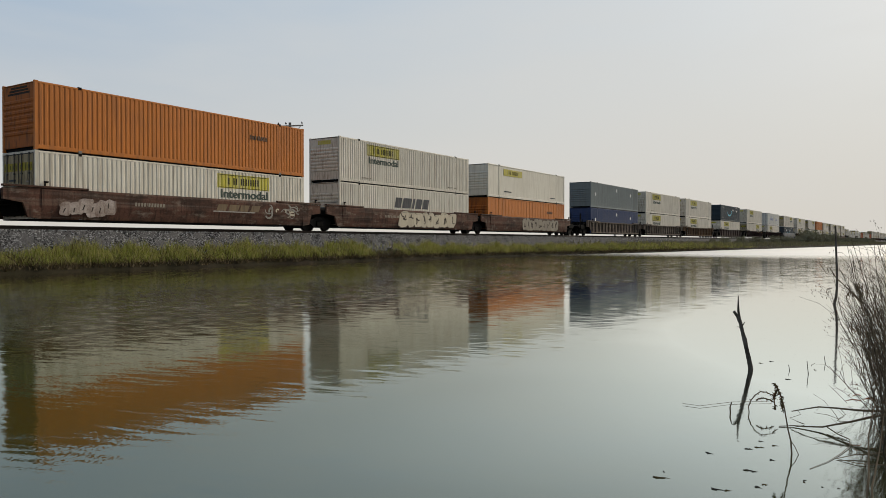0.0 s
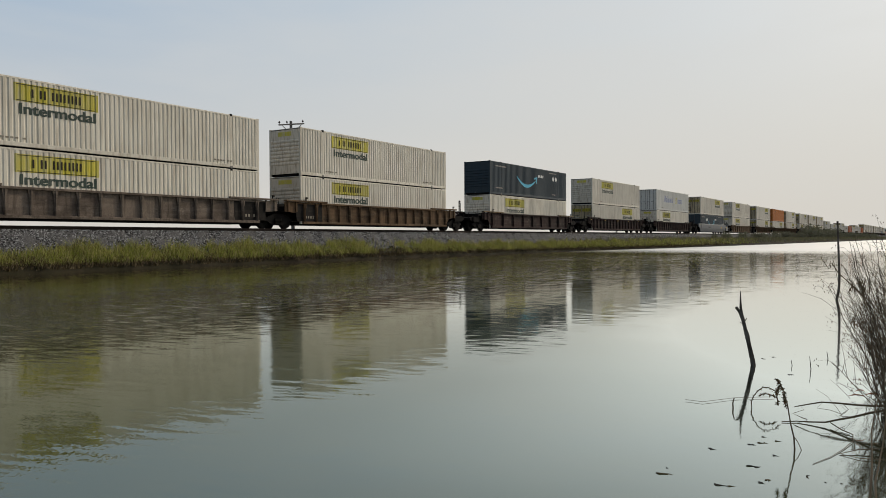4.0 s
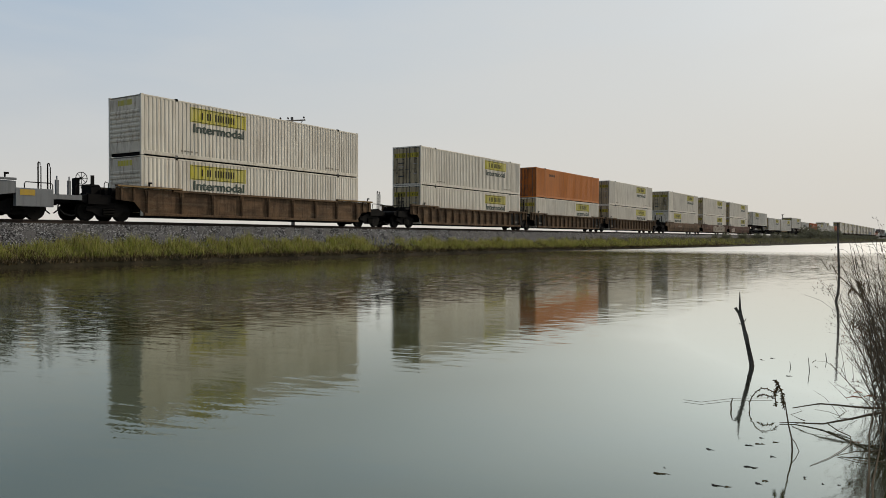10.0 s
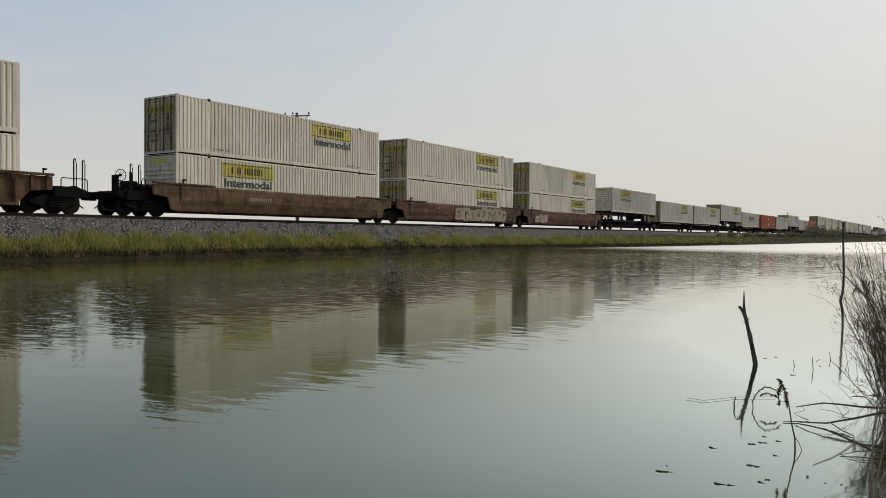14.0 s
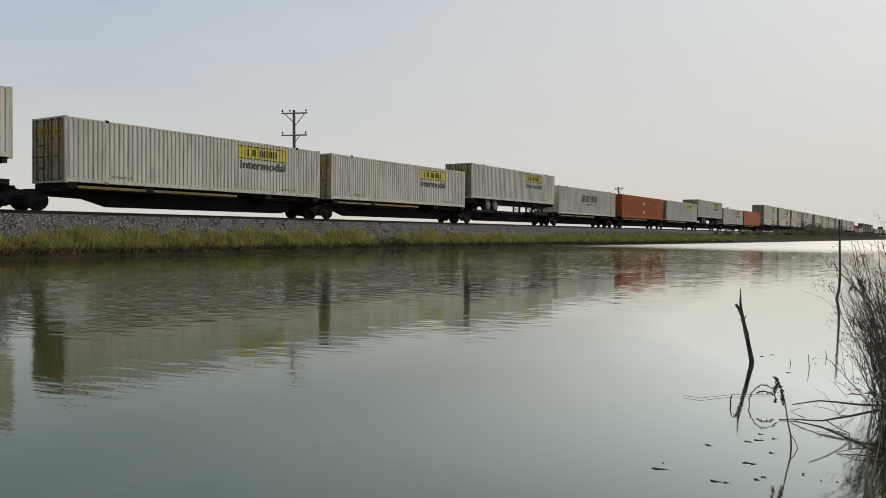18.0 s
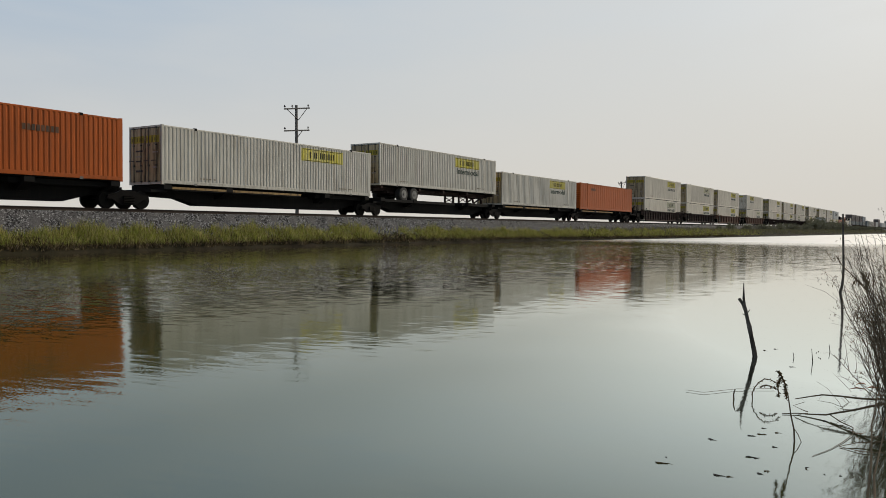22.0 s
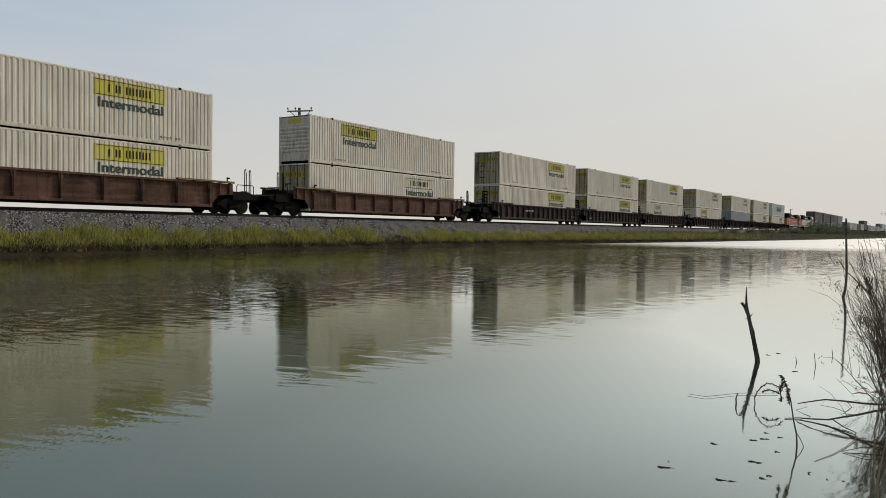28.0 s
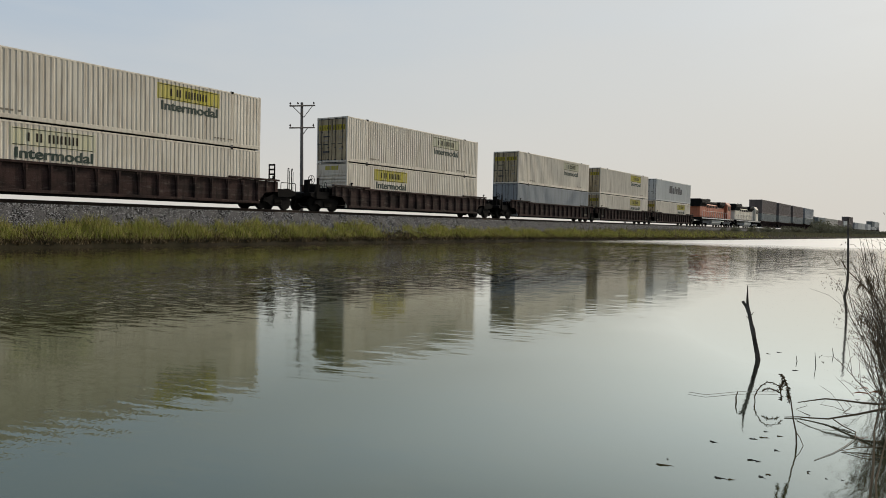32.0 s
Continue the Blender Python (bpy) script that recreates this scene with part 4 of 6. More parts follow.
MARK_WORDS = {"L": "with a yellow sign", "R": "with a yellow sign", "Rs": "with a yellow sign", "Ln": "with a faded sign", "Rn": "with a faded sign", "Ry": "with a yellow sign",
              "swift": "with a slanted dark sign", "wide": "with a big blue sign", "arrow": "with a curved blue arrow", "arrowL": "with a curved blue arrow", "block": "with a dark block sign",
              "tagL": "with a small dark sign", "tagR": "with a small dark sign", "diamonds": "with two white diamonds", "small": "with a small yellow sign", "patch": "with small pale placards", "": "with plain sides"}
STYLE_WORDS = {"ribbed": "ribbed", "seamed": "seamed", "smooth": "smooth"}


def container(x, z, colour, style, doors, mark, where, length=LENGTH):
    """A freight container; its doors face the front of the train if doors is set."""
    c = thing("freight_container", "%s %s container %s, %s" % ({"cream": "off-white", "clean": "clean white", "aged": "grey-white", "vermilion": "red-orange", "maroon": "brown"}.get(colour, colour), STYLE_WORDS[style], MARK_WORDS[mark], where), "container", "containers on the train")
    m = PAINT[colour]
    key = "%s%.1f" % (style, length)
    for i, (p, q) in enumerate(side_bays(length)):
        sheet = cached("side_%s_%d" % (key, i), lambda: side_sheet(style, p, q))
        put("side_panel", sheet, m, c)
        put("side_panel", sheet, m, c, (length, WIDTH, 0), 180)
    low = cached("low_rail%.1f" % length, lambda: Geo().bevel_box(0.1, length - 0.1, -0.002, 0.09, 0.04, 0.22, 0.015))
    high = cached("top_rail%.1f" % length, lambda: Geo().bevel_box(0.1, length - 0.1, -0.002, 0.07, HEIGHT - 0.11, HEIGHT - 0.022, 0.012))
    put("bottom_rail", low, m, c), put("bottom_rail", low, m, c, (length, WIDTH, 0), 180)
    put("top_rail", high, m, c), put("top_rail", high, m, c, (length, WIDTH, 0), 180)
    put("roof", cached("roof%.1f" % length, lambda: Geo().box(0.07, length - 0.07, 0.07, WIDTH - 0.07, HEIGHT - 0.05, HEIGHT - 0.02)), m, c)
    # black floor edge shows in the rail gap, standing for the seam's shade
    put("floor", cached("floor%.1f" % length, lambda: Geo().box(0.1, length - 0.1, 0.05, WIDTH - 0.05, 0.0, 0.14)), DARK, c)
    post = cached("corner_post", lambda: Geo().box(0, 0.14, 0, 0.12, 0.0, HEIGHT))
    for a, b, t in ((0, 0, 0), (length, WIDTH, 180)):
        put("corner_post", post, m, c, (a, b, 0), t)
    post2 = cached("corner_post_b", lambda: Geo().box(0, 0.14, -0.12, 0, 0.0, HEIGHT))
    for a, b, t in ((0, WIDTH, 0), (length, 0, 180)):
        put("corner_post", post2, m, c, (a, b, 0), t)
    if length > 13:
        mid = cached("lifting_post", lambda: Geo().box(1.92, 2.06, -0.004, 0.06, 0.1, HEIGHT - 0.1))
        fit = cached("lifting_casting", lambda: Geo().box(1.915, 2.065, -0.012, 0.12, 0, 0.12))
        for xx in (0, length - 3.98):
            put("lifting_post", mid, m, c, (xx, 0, 0))
            for zz in (0.0, HEIGHT - 0.105):
                put("lifting_casting", fit, DARK if zz else RIM, c, (xx, 0, zz), label="blackened lifting casting" if zz else "worn grey lifting casting")
    for end, turn in ((doors, 0), (not doors, 180)):
        at = (0, 0, 0) if turn == 0 else (length, WIDTH, 0)
        if end:
            leaf = cached("door_leaf", door_leaf)
            for y in (0.125, 1.305):
                px = at[0], y if turn == 0 else WIDTH - y, 0
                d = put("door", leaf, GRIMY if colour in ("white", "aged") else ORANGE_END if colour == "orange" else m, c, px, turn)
                if turn == 0:
                    for yy in (0.28, 0.86):
                        put("lock_rod", cached("lock_rod", lock_rod), ROD, d, (0, yy, 0))
                    if mark in ("L", "R", "Rn", "Ry", "Ln", "Rs"):
                        put("sign_panel", cached("door_sign", lambda: Geo().box(-0.004, 0.0, 0.08, 1.10, 2.05, 2.4)), DOOR_YELLOW, d, (-0.003, 0, 0))
                        for yy in (0.13, 0.36, 0.58, 0.98):
                            put("sign_stroke", cached("door_stroke", lambda: Geo().box(-0.002, 0.003, 0, 0.07, 2.13, 2.31)), DOOR_INK, d, (-0.009, yy, 0))
            if turn == 0:
                put("door_gasket", cached("door_gasket", door_gasket), RUBBER, c)
            for word, zz in (("door_header", HEIGHT - 0.13), ("door_sill", 0.005)):
                put(word, cached("door_header", lambda: Geo().box(0.0, 0.08, 0.12, WIDTH - 0.12, 0, 0.12)), m, c, (at[0], at[1], zz), turn)
        else:
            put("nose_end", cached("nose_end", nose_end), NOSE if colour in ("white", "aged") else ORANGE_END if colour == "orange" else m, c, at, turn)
            if turn == 0 and mark == "tagR" and style == "ribbed":
                for k in range(3):
                    put("marking_bar", cached("nose_bar%d" % k, lambda: Geo().box(0.010, 0.019, 0.42 + 0.1 * k, 2.15 - 0.14 * k, 0, 0.085)), INK_BLACK, c, (0, 0, 2.40 + k * 0.125))
            if turn == 0 and mark in ("L", "R", "Rn", "Ln"):
                put("sign_panel", cached("nose_sign", lambda: Geo().box(0.012, 0.019, 0.75, 1.85, 2.42, 2.68)), YELLOW, c)
    if colour in ("white", "aged") and (doors or mark == "swift"):
        for k, (yy, zz, ww, hh) in enumerate(((0.3, 1.55, 0.4, 0.06), (1.5, 1.62, 0.55, 0.08), (1.55, 1.36, 0.5, 0.06), (1.6, 1.12, 0.45, 0.06), (0.35, 0.8, 0.35, 0.08), (1.5, 0.62, 0.55, 0.1))):
            put("marking_bar", cached("end_bar%d" % k, lambda: Geo().box(-0.004, 0, 0, ww, 0, hh)), INK_SLATE if k % 2 else MARKING, c, (-0.004, yy, zz))
    if mark in ("L", "R", "Rs", "Ln", "Rn", "Ry", "wide", "swift"):
        for xx, n in ((2.25, 5), (13.0, 6)):
            for k in range(n):
                put("marking_bar", cached("small_mark", lambda: Geo().box(0, 0.13, -0.004, 0, 0, 0.075)), SMALL_MARK, c, (xx + 0.19 * k + (0.12 if k > 3 else 0), -0.006, 0.34))
    if mark:
        add_mark(c, mark)
    return rides(c, x, FACE, z)


# ---- railway cars ----
def wheelset():
    g = Geo()
    for y in (-0.72, 0.72):
        s = -1 if y < 0 else 1
        g.cyl((0, y - 0.065, 0), (0, y + 0.065, 0), 0.42, n=20)
        g.cyl((0, y - s * 0.065, 0), (0, y - s * 0.10, 0), 0.455, n=20)
        g.cyl((0, y + s * 0.065, 0), (0, y + s * 0.13, 0), 0.13, n=10)
    return g.cyl((0, -0.95, 0), (0, 0.95, 0), 0.075, n=8)


def truck_side(base=1.78):
    h = base / 2
    p = [(-h - 0.18, 0.04), (-h - 0.14, 0.20), (-h + 0.2, 0.26), (-0.35, 0.42), (0.35, 0.42), (h - 0.2, 0.26), (h + 0.14, 0.20), (h + 0.18, 0.04), (h - 0.12, -0.02),
         (0.42, -0.24), (-0.42, -0.24), (-h + 0.12, -0.02)]
    return Geo().prism_y(p, -0.07, 0.07)


def springs():
    """The nest of coil springs in a truck's side, as one ridged block."""
    line = []
    for k in range(5):
        line += [(-0.13, -0.16 + k * 0.07), (-0.19, -0.13 + k * 0.07)]
    return Geo().prism_x([(y, z) for y, z in line] + [(0.0, 0.17), (0.0, -0.16)], -0.28, 0.28)


def truck(car, x):
    """A two-axle truck under a car; x from the car's origin."""
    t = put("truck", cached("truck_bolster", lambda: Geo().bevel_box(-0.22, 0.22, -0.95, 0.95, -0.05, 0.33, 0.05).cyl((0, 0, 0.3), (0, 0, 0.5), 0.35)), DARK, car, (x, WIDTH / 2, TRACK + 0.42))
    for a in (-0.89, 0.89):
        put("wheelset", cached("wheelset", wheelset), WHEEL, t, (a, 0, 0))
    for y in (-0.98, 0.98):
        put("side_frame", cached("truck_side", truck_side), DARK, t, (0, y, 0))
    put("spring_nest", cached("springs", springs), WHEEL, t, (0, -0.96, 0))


def well_side(kind, n_ribs=16):
    """One long side of a well car: chord, sill, web and ribs; the outer face lies at y = 0. Heights are above the rail."""
    g = Geo()
    top, bot = 1.64, 0.34
    a, b = -1.35, LENGTH + 1.35
    if kind == "ribbed":
        web = [(a, 1.05), (a, top - 0.02), (b, top - 0.02), (b, 1.05), (b - 0.95, 0.98), (b - 1.5, bot + 0.05), (a + 1.5, bot + 0.05), (a + 0.95, 0.98)]
        g.prism_y(web, 0.10, 0.13)
        g.bevel_box(1.7, LENGTH - 1.7, -0.03, 0.16, top - 0.11, top, 0.015)
        g.bevel_box(a, 2.2, -0.05, 0.18, top, top + 0.10, 0.015).bevel_box(LENGTH - 2.2, b, -0.05, 0.18, top, top + 0.10, 0.015)
        g.bevel_box(a + 1.45, b - 1.45, -0.01, 0.16, bot, bot + 0.14, 0.015)
        for i in range(n_ribs):
            x = 0.25 + i * (LENGTH - 0.5) / (n_ribs - 1)
            g.prism_y([(x - 0.05, bot + 0.1), (x + 0.05, bot + 0.1), (x + 0.06, top - 0.45), (x + 0.13, top - 0.09), (x - 0.13, top - 0.09), (x - 0.06, top - 0.45)], 0.0, 0.11)
            g.box(x - 0.012, x + 0.012, -0.035, 0.0, bot + 0.14, top - 0.11)
        for x in (a + 0.25, a + 0.9, b - 0.9, b - 0.25):
            g.box(x - 0.05, x + 0.05, 0.01, 0.11, 1.05, top)
    else:
        p = [(0.13, bot), (0.10, bot + 0.05), (-0.02, 0.93), (-0.02, top - 0.10), (0.03, top), (0.16, top), (0.16, bot)]
        g.prism_x(p, 0.2, LENGTH - 0.2)
        for s0, s1 in ((a, 0.2), (LENGTH - 0.2, b)):
            lo = s0 if s0 < 0 else s1
            near = 0.2 if s0 < 0 else LENGTH - 0.2
            web = [(lo, 1.12), (lo, top - 0.04), (near, top), (near, bot), (near + (-0.55 if lo < 0 else 0.55), bot + 0.06), (lo + (0.8 if lo < 0 else -0.8), 1.0)]
            g.prism_y(web if lo < 0 else web[::-1], 0.02, 0.14)
        for s0, s1 in ((a, 2.3), (LENGTH - 2.3, b)):
            g.bevel_box(s0, s1, -0.03, 0.18, top, top + 0.09, 0.015)
    return g


def end_platform():
    """The deck over a truck at the car's front, running back to the well."""
    g = Geo().box(-1.9, 0.0, 0.25, WIDTH - 0.25, 1.06, 1.22)
    g.prism_y([(-1.9, 0.92), (-1.9, 1.06), (0.0, 1.06), (0.0, 0.5), (-0.3, 0.5), (-0.55, 0.92)], 0.6, WIDTH - 0.6)
    g.prism_y([(-1.35, 1.22), (-0.1, 1.22), (-0.1, 1.64), (-1.1, 1.60)], 0.10, 0.18)
    g.prism_y([(-1.35, 1.22), (-0.1, 1.22), (-0.1, 1.64), (-1.1, 1.60)], WIDTH - 0.18, WIDTH - 0.10)
    g.box(-0.1, 0.0, 0.1, WIDTH - 0.1, 0.5, 1.6)
    return g


def coupler():
    g = Geo().bevel_box(-3.62, -1.9, WIDTH / 2 - 0.32, WIDTH / 2 + 0.32, 0.80, 1.12, 0.04)
    g.bevel_box(-3.75, -3.5, WIDTH / 2 - 0.16, WIDTH / 2 + 0.2, 0.72, 1.02, 0.05)
    g.box(-2.6, -1.5, 0.12, WIDTH - 0.12, 0.80, 1.24)
    g.prism_y([(-3.0, 0.95), (-3.0, 1.12), (-2.55, 1.24), (-2.55, 0.8)], 0.2, WIDTH - 0.2)
    hose = [(-3.5, WIDTH / 2 - 0.35, 0.8), (-3.55, WIDTH / 2 - 0.38, 0.5), (-3.75, WIDTH / 2 - 0.4, 0.36)]
    return g.tube(hose, 0.03)


def stanchion(top):
    """An upright guide rod, with a hooked top where it is tall."""
    g = Geo().tube([(0, 0, 1.0), (0, 0, top), (0.03, 0, top + 0.05), (0.08, 0, top + 0.03), (0.09, 0, top - 0.1)], [0.032, 0.03, 0.026, 0.022, 0.014], 6)
    return g.tube([(0.12, 0, 1.0), (0.12, 0, top - 0.12)], 0.022, 6)


def air_hose():
    """A rubber brake hose that hangs in a loop below the coupler."""
    return Geo().tube([(-2.5, 0.75, 0.85), (-2.55, 0.72, 0.55), (-2.75, 0.70, 0.33), (-3.05, 0.70, 0.27), (-3.35, 0.70, 0.33), (-3.55, 0.72, 0.5)], 0.034, 7)


def hand_rail():
    """A low bent grab rail at the edge of an end deck."""
    g = Geo().tube([(-3.1, 0.3, 1.0), (-3.1, 0.3, 1.55), (-3.02, 0.3, 1.62), (-1.95, 0.3, 1.62), (-1.9, 0.3, 1.55), (-1.9, 0.3, 1.1)], 0.022, 6)
    return g.box(-2.62, -2.5, 0.28, 0.7, 1.0, 1.3)


def deck_gear():
    """Air tank, valve and pipes on the deck at a car's end."""
    g = Geo().cyl((-1.5, 0.45, 1.36), (-0.75, 0.45, 1.36), 0.13, n=10)
    g.box(-0.62, -0.4, 0.3, 0.6, 1.22, 1.62).bevel_box(-1.75, -1.6, 0.2, 0.9, 1.22, 1.5, 0.02)
    g.tube([(-1.7, 0.35, 1.3), (-1.72, 0.3, 1.72), (-1.66, 0.3, 1.85), (-1.5, 0.32, 1.8), (-1.45, 0.4, 1.4)], 0.02, 6)
    return g.tube([(-1.85, 0.14, 1.15), (-1.3, 0.12, 1.3), (-0.6, 0.14, 1.36), (0.1, 0.12, 1.5)], 0.018, 5)


def brake_stand():
    g = Geo().box(-2.9, -2.75, 0.55, 0.9, 1.1, 1.95).box(-2.35, -2.2, 0.3, 0.36, 1.1, 2.1)
    n = 14
    for i in range(n):
        a, b = 2 * math.pi * i / n, 2 * math.pi * (i + 1) / n
        g.cyl((-2.7 + 0.27 * math.cos(a), 0.48, 1.95 + 0.27 * math.sin(a)), (-2.7 + 0.27 * math.cos(b), 0.48, 1.95 + 0.27 * math.sin(b)), 0.018, n=5)
    for k in range(4):
        a = math.pi * k / 4
        g.cyl((-2.7 + 0.27 * math.cos(a), 0.48, 1.95 + 0.27 * math.sin(a)), (-2.7 - 0.27 * math.cos(a), 0.48, 1.95 - 0.27 * math.sin(a)), 0.012, n=5)
    return g.cyl((-2.7, 0.46, 1.95), (-2.7, 0.6, 1.95), 0.05)


def ladder():
    g = Geo()
    for y in (0.12, 0.55):
        g.box(-1.82, -1.77, y, y + 0.05, 0.55, 1.9)
    for k in range(4):
        g.box(-1.82, -1.77, 0.12, 0.6, 0.6 + k * 0.32, 0.64 + k * 0.32)
    return g


def pierced_panel():
    """An upright walkway bracket with round holes, built as a frame of slats."""
    g = Geo()
    for y in (0.35, 0.78):
        g.box(-1.5, -1.46, y, y + 0.08, 1.2, 2.66)
    for z in (1.2, 1.48, 1.74, 2.02, 2.29, 2.56):
        g.box(-1.5, -1.46, 0.43, 0.78, z, z + 0.10)
    return g


CAR_WORDS = {"brown": "rusty brown", "tan": "faded tan brown", "red": "oxide red", "dark": "dark brown", "dusty": "dusty grey-brown", "grey": "light grey", "black": "black"}


def well_car(x, paint, kind, front, rear, extras=""):
    """front, rear: 'free' (coupler and a truck of its own) or 'joint' (shared truck). A joint's truck belongs to the unit ahead of it."""
    car = thing("well_car", "%s %s steel well car loaded with containers" % (CAR_WORDS[paint], "ribbed" if kind == "ribbed" else "smooth-sided"), "railway car", "well cars of the train")
    m = CAR_PAINT[paint]
    n = 9 if "w" in extras else 16
    side = cached("well_side_%s%d" % (kind, n), lambda: well_side(kind, n))
    put("side_sill", side, m, car, (0, -0.12, RAIL)), put("side_sill", side, m, car, (LENGTH, WIDTH + 0.12, RAIL), 180)
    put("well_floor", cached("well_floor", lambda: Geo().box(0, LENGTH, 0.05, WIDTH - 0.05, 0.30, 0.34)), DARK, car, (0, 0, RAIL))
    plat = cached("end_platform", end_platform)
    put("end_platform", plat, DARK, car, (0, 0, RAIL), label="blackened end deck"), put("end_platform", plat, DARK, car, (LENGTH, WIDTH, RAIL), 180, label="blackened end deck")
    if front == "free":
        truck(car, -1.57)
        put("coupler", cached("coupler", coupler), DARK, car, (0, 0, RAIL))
        if "b" in extras:
            put("valve_box", cached("valve_box", lambda: Geo().bevel_box(-2.2, -1.75, 0.6, 1.3, 1.14, 1.72, 0.05).cyl((-1.4, 0.35, 1.42), (-0.5, 0.35, 1.42), 0.17, n=12)), DARK, car, (0, 0, RAIL))
            put("brake_wheel", cached("brake_stand", brake_stand), DARK, car, (0, 0, RAIL))
    truck(car, LENGTH + (1.57 if rear == "free" else 1.64))
    if rear == "free":
        put("coupler", cached("coupler", coupler), DARK, car, (LENGTH, WIDTH, RAIL), 180)
        if "r" in extras:
            put("brake_wheel", cached("brake_stand", brake_stand), m, car, (LENGTH + 5.4, 0, RAIL))
            put("valve_box", cached("rear_valve_box", lambda: Geo().bevel_box(0.55, 1.25, 0.3, 0.9, 1.2, 1.95, 0.05).cyl((1.4, 0.4, 1.42), (2.1, 0.4, 1.42), 0.2, n=12).bevel_box(2.2, 2.55, 0.3, 0.8, 0.9, 1.5, 0.03)), m, car, (LENGTH, 0, RAIL))
    if "s" in extras:
        for q, y in (((-2.3, 0.35), (-1.75, 0.5)) if front == "free" else ((-1.5, 0.35), (-0.95, 0.5))):
            put("stanchion", cached("stanchion_low" if front == "free" else "stanchion_tall", lambda: stanchion(2.45 if front == "free" else 2.85)), DARK, car, (q, y, RAIL))
    if "e" in extras:
        free = rear == "free"
        for q, y in (((LENGTH + 2.5, 0.35), (LENGTH + 3.05, 0.6)) if free else ((LENGTH + 1.35, 0.35), (LENGTH + 0.8, 0.6))):
            put("stanchion", cached("stanchion_low" if free else "stanchion_tall", lambda: stanchion(2.45 if free else 2.85)), DARK, car, (q, y, RAIL))
    if front == "free":
        put("air_hose", cached("air_hose", air_hose), RUBBER, car, (0, 0, RAIL))
        put("hand_rail", cached("hand_rail", hand_rail), DARK, car, (0, 0, RAIL))
    if rear == "free":
        put("hand_rail", cached("hand_rail_rear", lambda: Geo().add([(-x, y, z) for x, y, z in hand_rail().v], [f[::-1] for f in hand_rail().f])), DARK, car, (LENGTH, 0, RAIL))
    for q in (0.35, LENGTH + 0.9):
        put("lock_lever", cached("lock_lever", lambda: Geo().box(0, 0.05, -0.1, -0.05, 1.7, 1.92).box(0.0, 0.16, -0.12, -0.04, 1.86, 1.94)), DARK, car, (q, 0, RAIL))
    put("deck_gear", cached("deck_gear", deck_gear), DARK, car, (0, 0, RAIL)), put("deck_gear", cached("deck_gear", deck_gear), DARK, car, (LENGTH, WIDTH, RAIL), 180)
    if paint == "grey":
        end = put("end_housing", Geo().bevel_box(LENGTH + 1.34, LENGTH + 2.9, -0.11, 0.10, 0.58, 1.34, 0.02).box(LENGTH + 2.9, LENGTH + 4.3, 0.1, 0.5, 0.95, 1.16), m, car, (0, 0, RAIL))
        for q, z in ((LENGTH + 1.5, 1.04), (LENGTH - 2.6, 0.98)):
            put("placard", cached("orange_placard", lambda: Geo().box(0, 0.62, -0.006, 0, 0, 0.24)), SAFETY, end if q > LENGTH else car, (q, -0.112 if q > LENGTH else -0.147, z if q > LENGTH else z + RAIL), label="orange-yellow placard")
        for q in (3.2, 3.75):
            put("end_post", cached("end_post", lambda: Geo().bevel_box(-0.06, 0.06, 0.0, 0.12, 1.1, 1.78, 0.02).cyl((0.0, 0.06, 1.7), (0.0, 0.06, 1.95), 0.03, n=6)), m, car, (LENGTH + q, 0.1, RAIL))
    if kind == "ribbed":
        for q, joint in ((-0.42, front == "joint"), (LENGTH - 1.85, rear == "joint")):
            if joint:
                put("end_panel", cached("end_panel", lambda: Geo().prism_y([(0.05, 0.5), (2.27, 0.5), (2.27, 1.52), (0.0, 1.52), (0.0, 0.75)], 0.090, 0.098)), BLACKENED, car, (q, -0.12, RAIL), label="sooty black end panel")
                for k in range(4):
                    put("marking_bar", cached("reporting_bar", lambda: Geo().box(0, 0.10, -0.005, 0, 0, 0.15)), OLD_GRAFFITI, car, (q + 0.78 + k * 0.21 + (0.16 if k > 1 and q > 0 else 0), -0.031, RAIL + 0.68))
    if "w" in extras:
        for q in (-1.35, LENGTH - 2.2):
            put("chord_edge", cached("chord_edge", lambda: Geo().box(0, 3.55, -0.004, 0.0, 0.02, 0.08)), WORN_YELLOW, car, (q, -0.171, RAIL + 1.64), label="worn yellow edge stripe")
    if "l" in extras:
        put("ladder", cached("ladder", ladder), m, car, (0, 0, RAIL))
    if "p" in extras:
        put("walkway_bracket", cached("pierced_panel", pierced_panel), DARK, car, (0, 0, RAIL))
        put("walkway_bracket", cached("pierced_panel", pierced_panel), DARK, car, (LENGTH + 2.96, 0, RAIL))
    if "m" in extras:
        bars(car, INK_BLACK if paint == "grey" else OLD_GRAFFITI, (4.6, -0.16 if kind == "ribbed" else -0.147, RAIL + 1.05), [0.10] * 4 + [0.02] + [0.10] * 6, 0.17, 0.12, 0.06)
    if "g" in extras:
        r = sum(ord(q) for q in extras) + int(x)
        scrawl(car, r, 6.2, RAIL + 0.42, 7.4, 1.1, "k" in extras)
    if "n" in extras:
        for i, w in enumerate((0.62, 0.68, 0.60, 0.62)):
            put("sign_block", Geo().prism_y([(0, 0), (w, 0), (w + 0.16, 0.34), (0.16, 0.34)], -0.004, 0), FAINT_YELLOW, car, (9.4 + i * 0.78, -0.144, RAIL + 1.02))
        put("sign_block", Geo().prism_y([(0, 0), (2.9, 0), (2.93, 0.06), (0.03, 0.06)], -0.004, 0), MARKING, car, (9.2, -0.144, RAIL + 0.95))
        scribble(car, int(x) + 9, 12.7, RAIL + 0.75, 3.4, 0.75)
